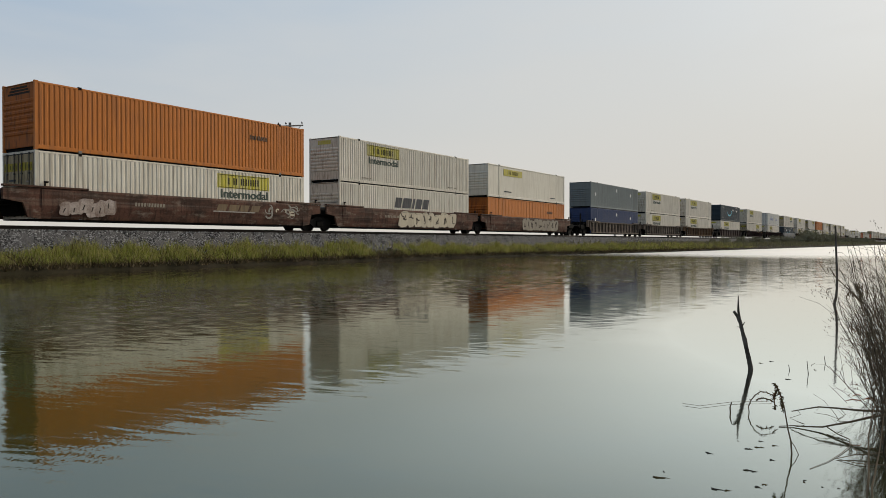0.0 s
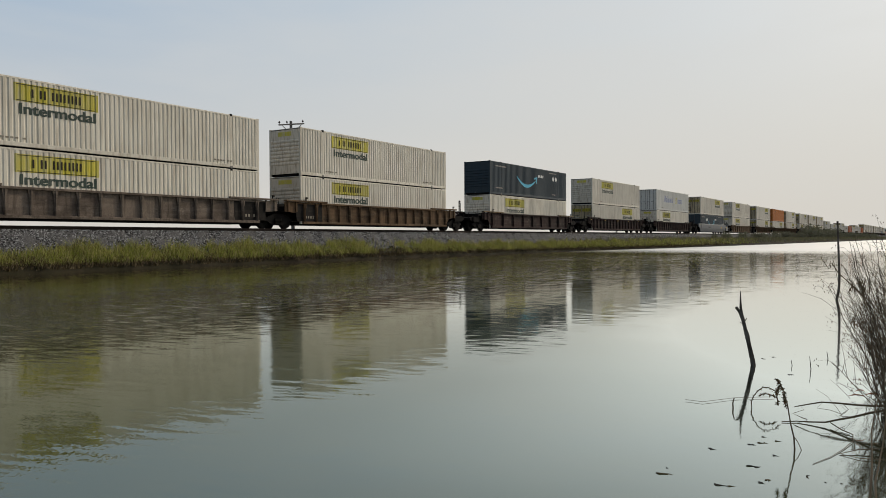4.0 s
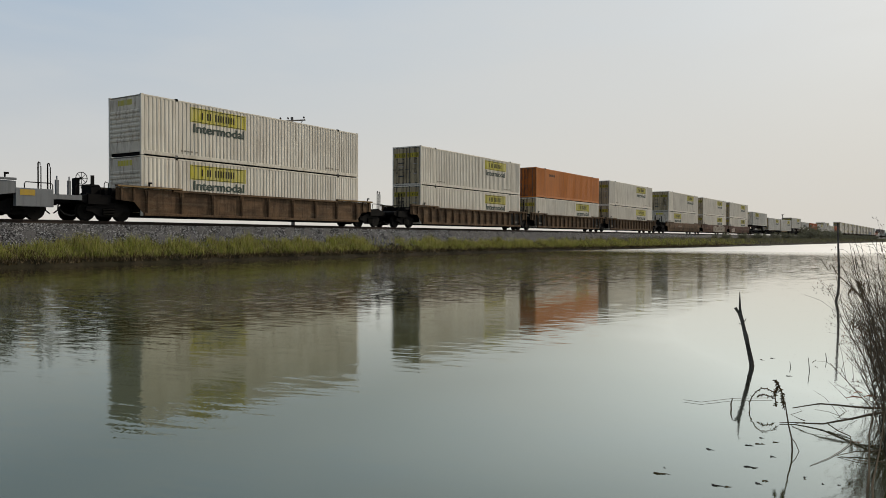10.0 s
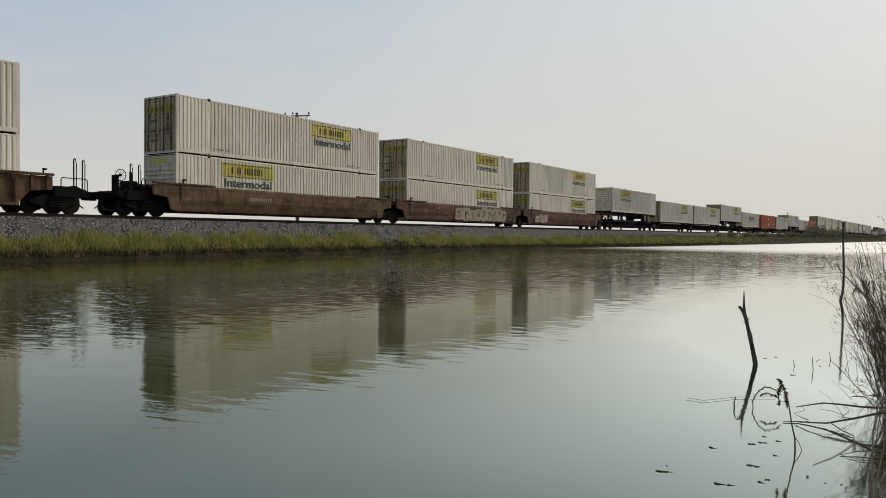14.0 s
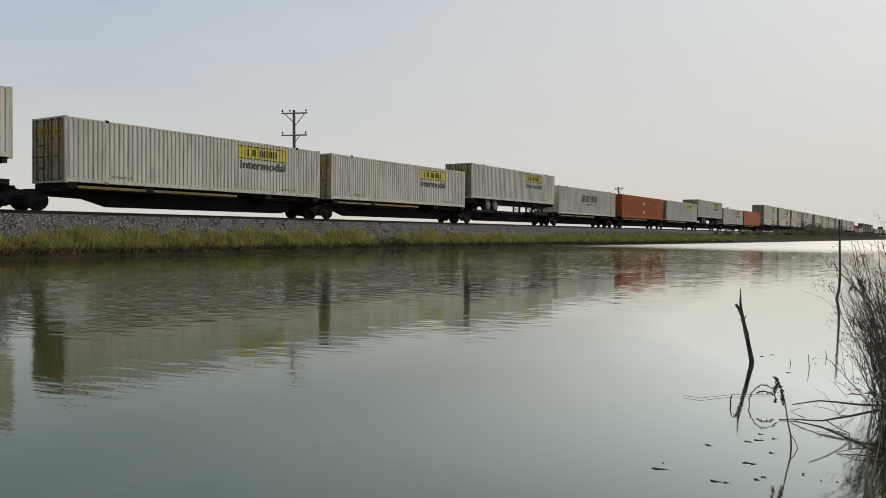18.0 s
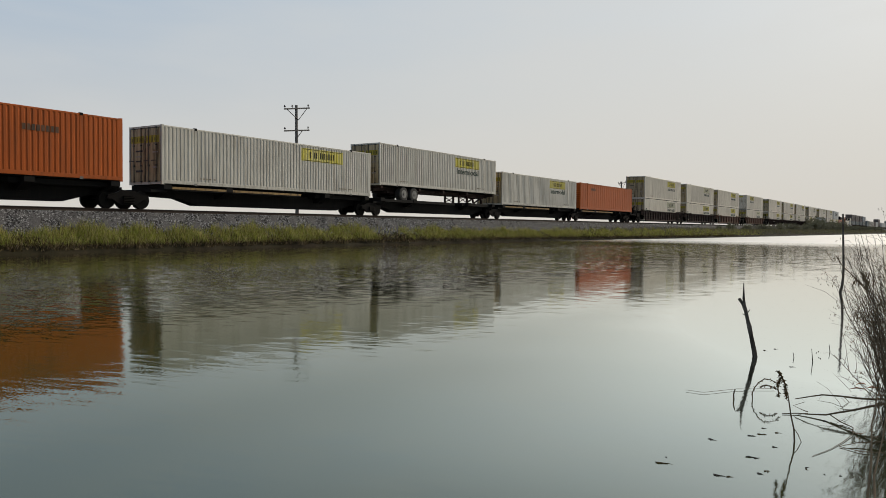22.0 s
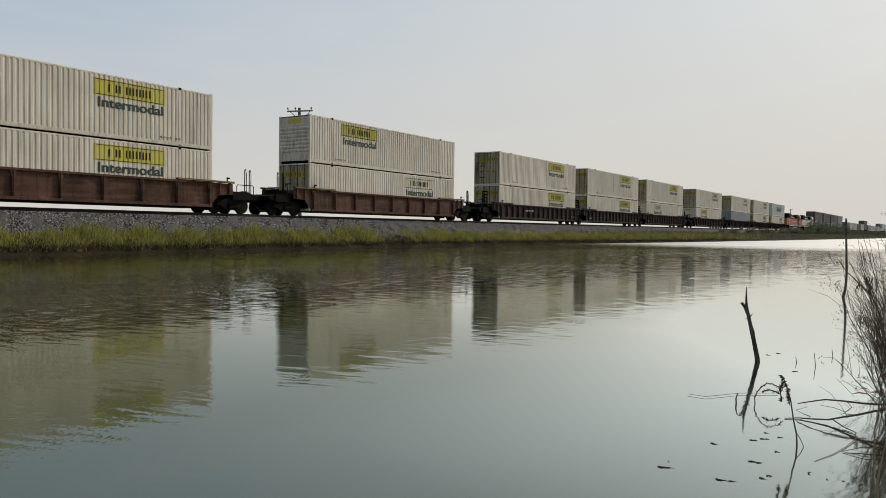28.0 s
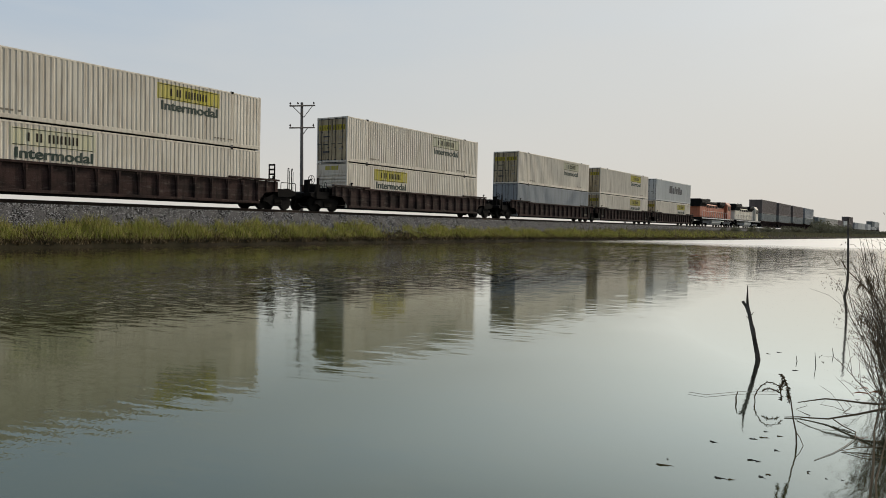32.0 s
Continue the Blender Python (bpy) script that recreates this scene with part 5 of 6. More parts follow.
    if "h" in extras:
        throw_up(car, 0.9, RAIL + 0.46, 2.5, 0.92)
    if "y" in extras:
        for q in (-0.9, 3.4, 7.6, 11.4, 15.2):
            put("reflector", cached("reflector", lambda: Geo().box(0, 0.28, -0.004, 0, 0, 0.07)), SAFETY, car, (q, -0.16, RAIL + 1.42))
    return rides(car, x, FACE, 0)


def spine_car(x, front, rear, yellow):
    """A skeleton car: one deep centre beam with low side platforms."""
    car = thing("spine_car", "black steel spine car with low wheel platforms", "railway car", "spine cars of the train")
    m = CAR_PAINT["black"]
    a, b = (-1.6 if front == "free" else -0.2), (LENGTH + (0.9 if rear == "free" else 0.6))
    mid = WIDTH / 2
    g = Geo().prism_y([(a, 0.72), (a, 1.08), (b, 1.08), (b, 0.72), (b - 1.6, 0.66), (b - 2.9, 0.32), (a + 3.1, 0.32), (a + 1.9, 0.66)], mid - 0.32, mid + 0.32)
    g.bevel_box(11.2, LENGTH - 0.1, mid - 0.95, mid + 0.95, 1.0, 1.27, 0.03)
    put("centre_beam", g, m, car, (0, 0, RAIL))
    for y0, y1 in ((0.02, 0.62), (WIDTH - 0.62, WIDTH - 0.02)):
        put("platform", cached("spine_platform%.2f" % y0, lambda: Geo().box(0.6, 9.6, y0, y1, 1.02, 1.10).box(0.6, 9.6, y0, y0 + 0.05, 1.1, 1.2).box(0.6, 9.6, y1 - 0.05, y1, 0.94, 1.02)), m, car, (0, 0, RAIL))
    if yellow:
        put("platform_edge", cached("platform_edge", lambda: Geo().box(0.6, 9.6, 0.004, 0.02, 1.08, 1.19)), WORN_YELLOW, car, (0, 0, RAIL), label="worn yellow platform edge")
    arm = cached("spine_arm", lambda: Geo().prism_x([(0.0, 1.06), (0.0, 1.28), (WIDTH, 1.28), (WIDTH, 1.06), (WIDTH - 0.7, 0.72), (0.7, 0.72)], -0.22, 0.22))
    for q in (0.35, 4.2, 11.9, LENGTH - 0.35):
        put("cross_arm", arm, m, car, (q, 0, RAIL))
    put("end_shield", cached("end_shield", lambda: Geo().box(-0.5, 0.4, 0.15, WIDTH - 0.15, 0.9, 1.02)), m, car, (0, 0, RAIL))
    if front == "free":
        truck(car, 0.15)
        put("coupler", cached("spine_coupler", lambda: Geo().bevel_box(-2.3, -0.6, 0.95, 1.65, 0.72, 1.05, 0.04).box(-1.7, -0.4, 0.2, WIDTH - 0.2, 0.95, 1.12)), DARK, car, (0, 0, RAIL))
        put("brake_wheel", cached("brake_stand", brake_stand), DARK, car, (1.2, 0, RAIL))
    truck(car, LENGTH + (-1.2 if rear == "free" else 0.45))
    if rear == "free":
        put("coupler", cached("spine_coupler", lambda: None), DARK, car, (LENGTH, WIDTH, RAIL), 180)
        put("brake_wheel", cached("brake_stand", brake_stand), DARK, car, (LENGTH - 1.4, WIDTH, RAIL - 0.1), 180)
    return rides(car, x, FACE, 0)


def chassis(x, wheels_front):
    """A road chassis that carries a container on a spine car; its wheels stand on the platforms."""
    c = thing("container_chassis", "dirty steel road chassis with twin axles on a spine car", "trailer chassis", "road chassis on the train")
    m = CAR_PAINT["dark"]
    flip = (lambda q: q) if wheels_front else (lambda q: LENGTH - q)
    def span(p, q):
        return tuple(sorted((flip(p), flip(q))))
    g = Geo()
    for y in (0.75, WIDTH - 0.87):
        g.bevel_box(*span(0.2, LENGTH - 0.3), y, y + 0.12, 1.78, 2.08, 0.02)
    for q in (0.3, 4.8, 8, 11.5, LENGTH - 0.4):
        g.box(*span(q - 0.1, q + 0.1), 0.02, WIDTH - 0.02, 1.92, 2.10)
    g.box(*span(1.6, 5.2), 0.6, WIDTH - 0.6, 1.66, 1.80)
    put("frame", g, m, c, (0, 0, RAIL))
    tyre = cached("tyre", lambda: Geo().cyl((0, -0.24, 0), (0, -0.20, 0), 0.42, 0.50, 22).cyl((0, -0.20, 0), (0, 0.20, 0), 0.50, 0.50, 22).cyl((0, 0.20, 0), (0, 0.24, 0), 0.50, 0.42, 22))
    rim = cached("rim", lambda: Geo().cyl((0, -0.255, 0), (0, -0.1, 0), 0.30, 0.22, 16).cyl((0, -0.30, 0), (0, -0.2, 0), 0.10, 0.12, 10))
    for q in (2.84, 4.12):
        put("axle", cached("axle", lambda: Geo().cyl((0, 0.5, 0), (0, WIDTH - 0.5, 0), 0.07)), m, c, (flip(q), 0, RAIL + 1.62))
        for y in (0.28, WIDTH - 0.28):
            w = put("wheel", tyre, RUBBER, c, (flip(q), y, RAIL + 1.62))
            put("rim", rim, RIM, w, turn=0 if y < 1 else 180)
    for y in (0.55, WIDTH - 0.7):
        put("landing_leg", Geo().box(*span(12.35, 12.5), y, y + 0.14, 1.15, 1.9).box(*span(12.25, 12.6), y - 0.05, y + 0.2, 1.10, 1.16).box(*span(11.05, 11.2), y, y + 0.1, 1.2, 1.9), m, c, (0, 0, RAIL))
    for y in (0.6, WIDTH - 0.65):
        for p, q in (((11.1, 1.3), (12.4, 1.75)), ((11.1, 1.75), (12.4, 1.3))):
            put("leg_brace", Geo().cyl((flip(p[0]), y, p[1]), (flip(q[0]), y, q[1]), 0.035, n=6), m, c, (0, 0, RAIL))
    g = Geo()
    for y in (0.85, WIDTH - 0.95):
        g.cyl((flip(13.4), y, 1.1), (flip(15.0), y, 1.75), 0.07, n=8)
        g.cyl((flip(15.3), y, 1.1), (flip(15.0), y, 1.75), 0.09, n=8)
    g.box(*span(14.6, 15.4), 0.8, WIDTH - 0.8, 1.72, 1.80)
    put("hitch_stand", g, m, c, (0, 0, RAIL))
    return rides(c, x, FACE, 0)


# unit: place at the start, car, paint, joints, extras, lower container, upper container
# container: colour, side, which end is to the front, sign
TRAIN = [
    (-6.4, "smooth", "brown", "FJ", "", "white ribbed doors R", "white ribbed doors R"),
    (17.03, "smooth", "brown", "JJ", "hnm", "white ribbed doors R", "orange ribbed nose tagR"),
    (36.46, "smooth", "brown", "JJ", "gm", "white ribbed nose swift", "white ribbed nose L"),
    (55.90, "smooth", "brown", "JF", "gke", "orange seamed nose tagR", "cream smooth nose small"),
    (79.36, "ribbed", "dusty", "FJ", "s", "blue ribbed nose patch", "grey ribbed nose patch"),
    (98.85, "ribbed", "dusty", "JJ", "l", "white ribbed nose L", "white ribbed nose L"),
    (118.31, "ribbed", "tan", "JF", "e", "white ribbed nose L", "white ribbed nose L"),
    (141.51, "ribbed", "dark", "FF", "w", "white ribbed nose L", "navy ribbed nose arrow"),
    (164.90, "ribbed", "dark", "FF", "y", "white ribbed doors R", "white ribbed nose L"),
    (188.27, "ribbed", "dark", "FF", "b", "white ribbed nose L", "clean ribbed doors wide"),
    (211.71, "smooth", "grey", "FF", "byem", "navy ribbed doors arrowL", "white ribbed doors R"),
    (235.08, "ribbed", "tan", "FF", "wbe", "white ribbed nose L", "white ribbed nose L"),
    (258.51, "ribbed", "tan", "FJ", "se", "white ribbed doors R", "white ribbed doors R"),
    (278.09, "ribbed", "tan", "JJ", "le", "white ribbed doors R", "orange ribbed doors tagL"),
    (297.64, "ribbed", "tan", "JF", "e", "white ribbed doors R", "white ribbed doors Rs"),
    (321.36, "smooth", "tan", "FJ", "bsm", "white ribbed nose L", "white ribbed doors R"),
    (340.87, "smooth", "brown", "JJ", "gk", "white ribbed doors R", "white ribbed doors R"),
    (360.34, "smooth", "brown", "JF", "hr", "white ribbed doors R", "white ribbed doors R"),
    (381.72, "spine", "black", "FJ", "nose", None, "aged ribbed nose L"),
    (400.05, "spine", "black", "JJ", "", "aged ribbed doors R", None),
    (417.27, "spine", "black", "JJ", "", "aged ribbed doors R", None),
    (434.47, "spine", "black", "JJ", "tail", None, "aged ribbed doors R"),
    (451.77, "spine", "black", "JF", "", "aged ribbed nose swift", None),
    (470.32, "spine", "black", "FJ", "", "vermilion ribbed nose diamonds", None),
    (488.57, "spine", "black", "JJ", "", "aged ribbed doors Ry", None),
    (505.73, "spine", "black", "JJ", "tail", None, "aged ribbed doors R"),
    (523.10, "spine", "black", "JJ", "", "aged ribbed doors R", None),
    (540.39, "spine", "black", "JF", "", "vermilion seamed nose tagL", None),
    (561.46, "ribbed", "dark", "FJ", "b", "white ribbed doors Rn", "white ribbed doors R"),
    (580.90, "ribbed", "dark", "JJ", "l", "white ribbed doors R", "white ribbed doors Rn"),
    (600.19, "ribbed", "red", "JF", "wej", "white ribbed doors R", "white ribbed doors R"),
    (623.57, "ribbed", "red", "FF", "wse", "white ribbed doors Rn", "white ribbed nose L"),
    (647.06, "ribbed", "dark", "FJ", "psm", "white ribbed doors R", "white ribbed doors R"),
    (666.56, "ribbed", "dark", "JJ", "p", "white ribbed doors R", "white ribbed doors R"),
    (686.07, "ribbed", "dark", "JF", "pe", "white ribbed nose Ln", "white ribbed doors R"),
    (709.53, "ribbed", "dark", "FF", "b", "white ribbed nose L", "white ribbed doors Rn"),
    (732.82, "ribbed", "dark", "FJ", "b", "slate ribbed doors plain", "white ribbed doors Rn"),
    (752.30, "ribbed", "dark", "JJ", "l", "white ribbed doors R", "white ribbed doors R"),
    (771.80, "ribbed", "dark", "JF", "l", "white ribbed doors R", "pale ribbed doors block"),
    (841.3, "ribbed", "dark", "JJ", "", "grey ribbed doors plain", "maroon ribbed doors plain"),
    (860.8, "ribbed", "dark", "JJ", "", "grey ribbed doors plain", "maroon ribbed doors plain"),
    (880.3, "ribbed", "dark", "JJ", "", "grey ribbed doors plain", "maroon ribbed doors plain"),
    (899.8, "ribbed", "dark", "JF", "", "grey ribbed doors plain", "slate ribbed doors plain"),
    (926.0, "spine", "black", "FJ", "", "grey ribbed doors plain", None),
    (943.2, "spine", "black", "JJ", "", "aged ribbed doors plain", None),
    (960.4, "spine", "black", "JJ", "", "aged ribbed doors plain", None),
    (977.6, "spine", "black", "JF", "", "maroon ribbed doors plain", None),
    (997.0, "spine", "black", "FJ", "", "pale ribbed doors plain", None),
    (1014.3, "ribbed", "dark", "JF", "", "maroon ribbed doors plain", "maroon ribbed doors plain"),
    (1038.0, "spine", "black", "FJ", "", "slate ribbed doors plain", None),
    (1055.3, "spine", "black", "JJ", "", "pale ribbed doors plain", None),
    (1072.5, "spine", "black", "JJ", "", "pale ribbed doors plain", None),
    (1089.8, "spine", "black", "JJ", "", "slate ribbed doors plain", None),
    (1107.0, "spine", "black", "JF", "", "pale ribbed doors plain", None),
    (1130.0, "ribbed", "dark", "FJ", "", "pale ribbed doors plain", "grey ribbed doors plain"),
    (1149.5, "ribbed", "dark", "JJ", "", "pale ribbed doors plain", "pale ribbed doors plain"),
    (1169.0, "ribbed", "dark", "JF", "", "grey ribbed doors plain", "pale ribbed doors plain"),
]


def load(words):
    """The arguments of container() from the words of a unit's row."""
    colour, style, end, mark = words.split()
    return colour, style, end == "doors", "" if mark == "plain" else mark


for place, kind, paint, joints, extras, lower, upper in TRAIN:
    front, rear = ["joint" if j == "J" else "free" for j in joints]
    if kind == "spine":
        spine_car(place, front, rear, bool(lower))
        if lower:
            container(place, RAIL + 1.29, *load(lower), "on a spine car")
        else:
            chassis(place, extras == "tail")
            container(place, RAIL + 2.12, *load(upper), "on a road chassis")
    else:
        well_car(place, paint, kind, front, rear, extras)
        container(place, RAIL + 0.345, *load(lower), "in a well car")
        container(place, RAIL + 0.345 + HEIGHT + 0.02, *load(upper), "stacked on top")


# ---- locomotives ----
def locomotive(x, paint, tank, word):
    """A six-axle freight locomotive with its long hood to the front of the train and its cab at the far end."""
    loco = thing("locomotive", word + " and black diesel freight locomotive in mid-train", "locomotive", "locomotives in the train")
    n = 22.3
    o, k = paint, CAR_PAINT["black"]
    def add(name, g, m, label=""):
        return put(name, g, m, loco, (0, 0, RAIL), label=label)
    add("underframe", Geo().bevel_box(0.4, n - 0.4, -0.2, WIDTH + 0.2, 1.15, 1.5, 0.04), k)
    add("sill_stripe", Geo().box(0.5, n - 0.5, -0.212, -0.204, 1.3, 1.42), WHITE_MARK)
    add("fuel_tank", Geo().prism_x([(0.3, 0.35), (2.3, 0.35), (2.6, 0.7), (2.6, 1.12), (0.0, 1.12), (0.0, 0.7)], 7.6, 13.6), tank, "pale grey fuel tank")
    hood = add("hood", Geo().bevel_box(1.4, 17.2, 0.38, 2.22, 1.5, 3.7, 0.12), o)
    for i in range(11):
        q = 1.9 + i * 1.36
        put("hood_door", Geo().box(q, q + 1.16, 0.355, 0.379, 1.65, 3.05), o, hood)
        put("door_latch", Geo().box(q + 1.0, q + 1.08, 0.34, 0.354, 2.2, 2.5), k, hood)
    for i in range(4):
        put("intake_grille", Geo().box(5.2 + i * 1.9, 6.6 + i * 1.9, 0.36, 0.379, 3.14, 3.52), k, hood)
    add("hood_roof", Geo().bevel_box(4.8, 17.0, 0.45, 2.15, 3.7, 4.2, 0.18), k)
    flare = [(0.38, 3.25), (2.22, 3.25), (2.6, 3.85), (2.6, 4.25), (2.3, 4.45), (0.3, 4.45), (0.0, 4.25), (0.0, 3.85)]
    add("radiator", Geo().prism_x(flare, 0.9, 4.8), k, "black flared radiator housing")
    add("blower_housing", Geo().prism_x([(0.38, 3.3), (2.22, 3.3), (2.6, 3.8), (2.6, 4.25), (0.0, 4.25), (0.0, 3.8)], 12.6, 16.2), k)
    add("exhaust_stack", Geo().bevel_box(8.2, 9.6, 0.85, 1.75, 4.2, 4.65, 0.1), k)
    cab = add("cab", Geo().prism_x([(-0.12, 1.5), (2.72, 1.5), (2.72, 3.9), (2.3, 4.4), (0.3, 4.4), (-0.12, 3.9)], 17.3, 19.8), o)
    for q in (17.65, 18.75):
        put("cab_window", Geo().box(q, q + 0.75, -0.13, -0.115, 2.95, 3.7), INK_BLACK, cab)
    put("windshield", Geo().box(19.79, 19.82, 0.3, 2.3, 3.15, 3.85), INK_BLACK, cab)
    add("nose", Geo().prism_y([(19.8, 1.5), (21.5, 1.5), (21.5, 2.6), (21.2, 2.95), (19.8, 3.1)], 0.35, 2.25), o)
    for q in range(13):
        put("rail_post", cached("rail_post", lambda: Geo().cyl((0, 0, 1.5), (0, 0, 2.5), 0.025, n=5)), WHITE_MARK, loco, (1.0 + q * 1.35, -0.17, RAIL))
    add("handrail", Geo().cyl((1.0, -0.17, 2.5), (17.2, -0.17, 2.5), 0.025, n=5), WHITE_MARK)
    for q in (0.55, n - 0.75):
        steps = Geo()
        for z in (0.45, 0.75, 1.05):
            steps.box(q, q + 0.5, -0.2, 0.1, z, z + 0.04)
        add("step_well", steps.box(q - 0.03, q, -0.2, 0.1, 0.4, 1.2).box(q + 0.5, q + 0.53, -0.2, 0.1, 0.4, 1.2), k)
    for c in (4.0, n - 4.0):
        t = put("truck", Geo().bevel_box(-2.3, 2.3, -1.0, 1.0, -0.1, 0.35, 0.05), DARK, loco, (c, WIDTH / 2, TRACK + 0.52))
        for a in (-1.9, 0, 1.9):
            put("wheelset", cached("wheelset", wheelset), WHEEL, t, (a, 0, -0.1))
        put("side_frame", cached("loco_side", lambda: Geo().prism_y([(-2.6, 0.0), (-2.5, 0.35), (2.5, 0.35), (2.6, 0.0), (1.3, -0.1), (0.9, 0.05), (-0.9, 0.05), (-1.3, -0.1)], -0.06, 0.06)), CAR_PAINT["grey"], t, (0, -1.05, 0), label="dusty grey truck frame")
    add("coupler", Geo().bevel_box(-0.5, 0.6, 1.05, 1.55, 0.7, 1.05, 0.04).bevel_box(n - 0.6, n + 0.5, 1.05, 1.55, 0.7, 1.05, 0.04), DARK)
    return rides(loco, x, FACE, 0)


locomotive(793.4, LOCO_ORANGE, PAINT["pale"], "orange")
locomotive(817.2, PAINT["cream"], PAINT["pale"], "off-white")


# ---- line poles ----
def line_pole(x, y, top, ground, lean=0.0):
    p = thing("line_pole", "weathered grey wooden telegraph pole with two crossarms", "utility pole", "poles along the railway", at=(x, y, ground))
    h = top - ground
    put("shaft", Geo().tube([(0, 0, -0.4), (lean * 0.5, 0, h * 0.5), (lean, 0, h)], [0.17, 0.145, 0.115], 10), POLE_WOOD, p)
    # the upper arm with braces and insulators, the lower arm plainer
    for z, half, n, tilt in ((h - 0.28, 1.22, 3, 0.11), (h - 2.1, 1.2, 2, 0.09)):
        a = put("crossarm", Geo().bevel_box(-half, half, -0.16, -0.05, -0.055, 0.055, 0.01), POLE_WOOD, p, (lean, 0, z))
        a.matrix_basis = pose(lean, 0, z, 0, -math.degrees(tilt) * 1.3, -14)
        for q in ((-half + 0.08, -0.42, half - 0.08) if n == 3 else (-half + 0.08, half - 0.08)):
            put("insulator", cached("insulator", lambda: Geo().cyl((0, 0, 0), (0, 0, 0.1), 0.02, n=6).cyl((0, 0, 0.1), (0, 0, 0.16), 0.075, 0.085, 10).cyl((0, 0, 0.16), (0, 0, 0.26), 0.065, 0.03, 10)), GLASS_INSULATOR, a, (q, -0.1, 0.055))
        if n == 3:
            for s in (-1, 1):
                put("brace", Geo().cyl((s * 0.95, -0.12, -0.05), (0, -0.12, -0.95), 0.03, n=6), POLE_WOOD, a)
        else:
            put("brace", Geo().cyl((0.5, -0.12, -0.05), (0, -0.12, -0.55), 0.03, n=6), POLE_WOOD, a)


line_pole(45.6, 44.0, 10.95, 0.35, -0.18)
line_pole(125.0, 44.0, 9.0, 0.35, 0.05)
line_pole(212.0, 44.0, 8.4, 0.35, 0.05)
line_pole(314.2, 44.0, 10.4, 0.35, 0.1)
line_pole(378.0, 44.0, 8.6, 0.35, 0.1)


# ---- scrub on the far bank ----
def scrub_bush(x, y, size, seed):
    r = np.random.default_rng(seed)
    z = float(np.maximum(ground_height(np.array([x]), np.array([y])), ballast_height(np.array([y]), np.array([x])))[0])
    b = thing("scrub_bush", "scrubby bush on the far bank, green paled for haze", "bush", "bushes on the far bank", at=(x, y, z))
    g = Geo()
    for i in range(7):
        a, l = r.uniform(0, 6.28), r.uniform(0.5, 0.95) * size
        g.tube([(0, 0, -0.1), (math.cos(a) * l * 0.25, math.sin(a) * l * 0.25, l * 0.5), (math.cos(a) * l * 0.6, math.sin(a) * l * 0.6, l * 0.85)], [0.05, 0.03, 0.012], 5)
    tagged(put("stem_thicket", g, TWIG, b), kind="stuff")
    n = 700
    u = r.normal(0, 1, (n, 3))
    u /= np.linalg.norm(u, axis=1)[:, None]
    rad = r.random(n) ** 0.45
    lump = 1 + 0.3 * np.sin(u[:, 0] * 5 + seed) + 0.25 * np.sin(u[:, 1] * 7 - seed)
    c = u * (rad * lump)[:, None] * np.array([0.95, 0.8, 0.5]) * size + np.array([0, 0, 0.5 * size])
    c[:, 2] = np.maximum(c[:, 2], 0.05)
    s = r.uniform(0.05, 0.13, n) * size
    t1, t2 = r.normal(0, 1, (n, 3)), r.normal(0, 1, (n, 3))
    t1 /= np.linalg.norm(t1, axis=1)[:, None]
    t2 /= np.linalg.norm(t2, axis=1)[:, None]
    v = np.stack([c - t1 * s[:, None], c + t2 * s[:, None] * 0.5, c + t1 * s[:, None], c - t2 * s[:, None] * 0.5], 1).reshape(-1, 3)
    tagged(put("foliage", numpy_mesh("foliage", v, np.arange(4 * n).reshape(-1, 4)), SCRUB, b), kind="stuff")


for i in range(46):
    sx = 128 + 6.2 * i + 0.06 * i * i + 3 * math.sin(i * 5.1)
    sy = 29.2 + float(swing(sx)) - (i * 7 % 5) * 0.55
    tall = 1.5 if 222 < sx < 246 else 1.0 if 262 < sx < 300 else 0.0
    scrub_bush(sx, sy, 0.8 + 0.9 * min(1, i / 16) + 0.5 * (i * 13 % 7) / 7 + tall, 100 + i)


# ---- plants and wood in the water ----
def stem(name, label, category, pts, radii, material, group=""):
    ob = put(name, Geo().tube(pts, radii, 8), material)
    return tagged(ob, label, category, group)


EARLIER = set(bpy.data.objects)
stub = thing("dead_branch", "dark broken dead branch standing in the water", "branch")
put("trunk", Geo().tube([(6.46, 1.115, -0.06), (6.47, 1.13, 0.04), (6.48, 1.16, 0.17), (6.485, 1.175, 0.24), (6.49, 1.19, 0.29), (6.49, 1.21, 0.38), (6.495, 1.228, 0.45)],
                        [0.021, 0.0195, 0.0165, 0.019, 0.015, 0.0145, 0.011], 9), BARK, stub)
put("snag", Geo().tube([(6.492, 1.215, 0.41), (6.50, 1.227, 0.47), (6.51, 1.23, 0.53), (6.51, 1.231, 0.60)], [0.011, 0.010, 0.007, 0.003], 7), BARK, stub)
put("fork", Geo().tube([(6.49, 1.215, 0.38), (6.49, 1.232, 0.43), (6.49, 1.262, 0.47)], [0.012, 0.013, 0.012], 7), BARK, stub)
for p, q in (((6.49, 1.2, 0.33), (6.49, 1.232, 0.345)), ((6.48, 1.17, 0.26), (6.48, 1.20, 0.275)), ((6.49, 1.19, 0.36), (6.49, 1.175, 0.385))):
    put("twig_stub", Geo().tube([p, q], [0.005, 0.002], 5), BARK, stub)

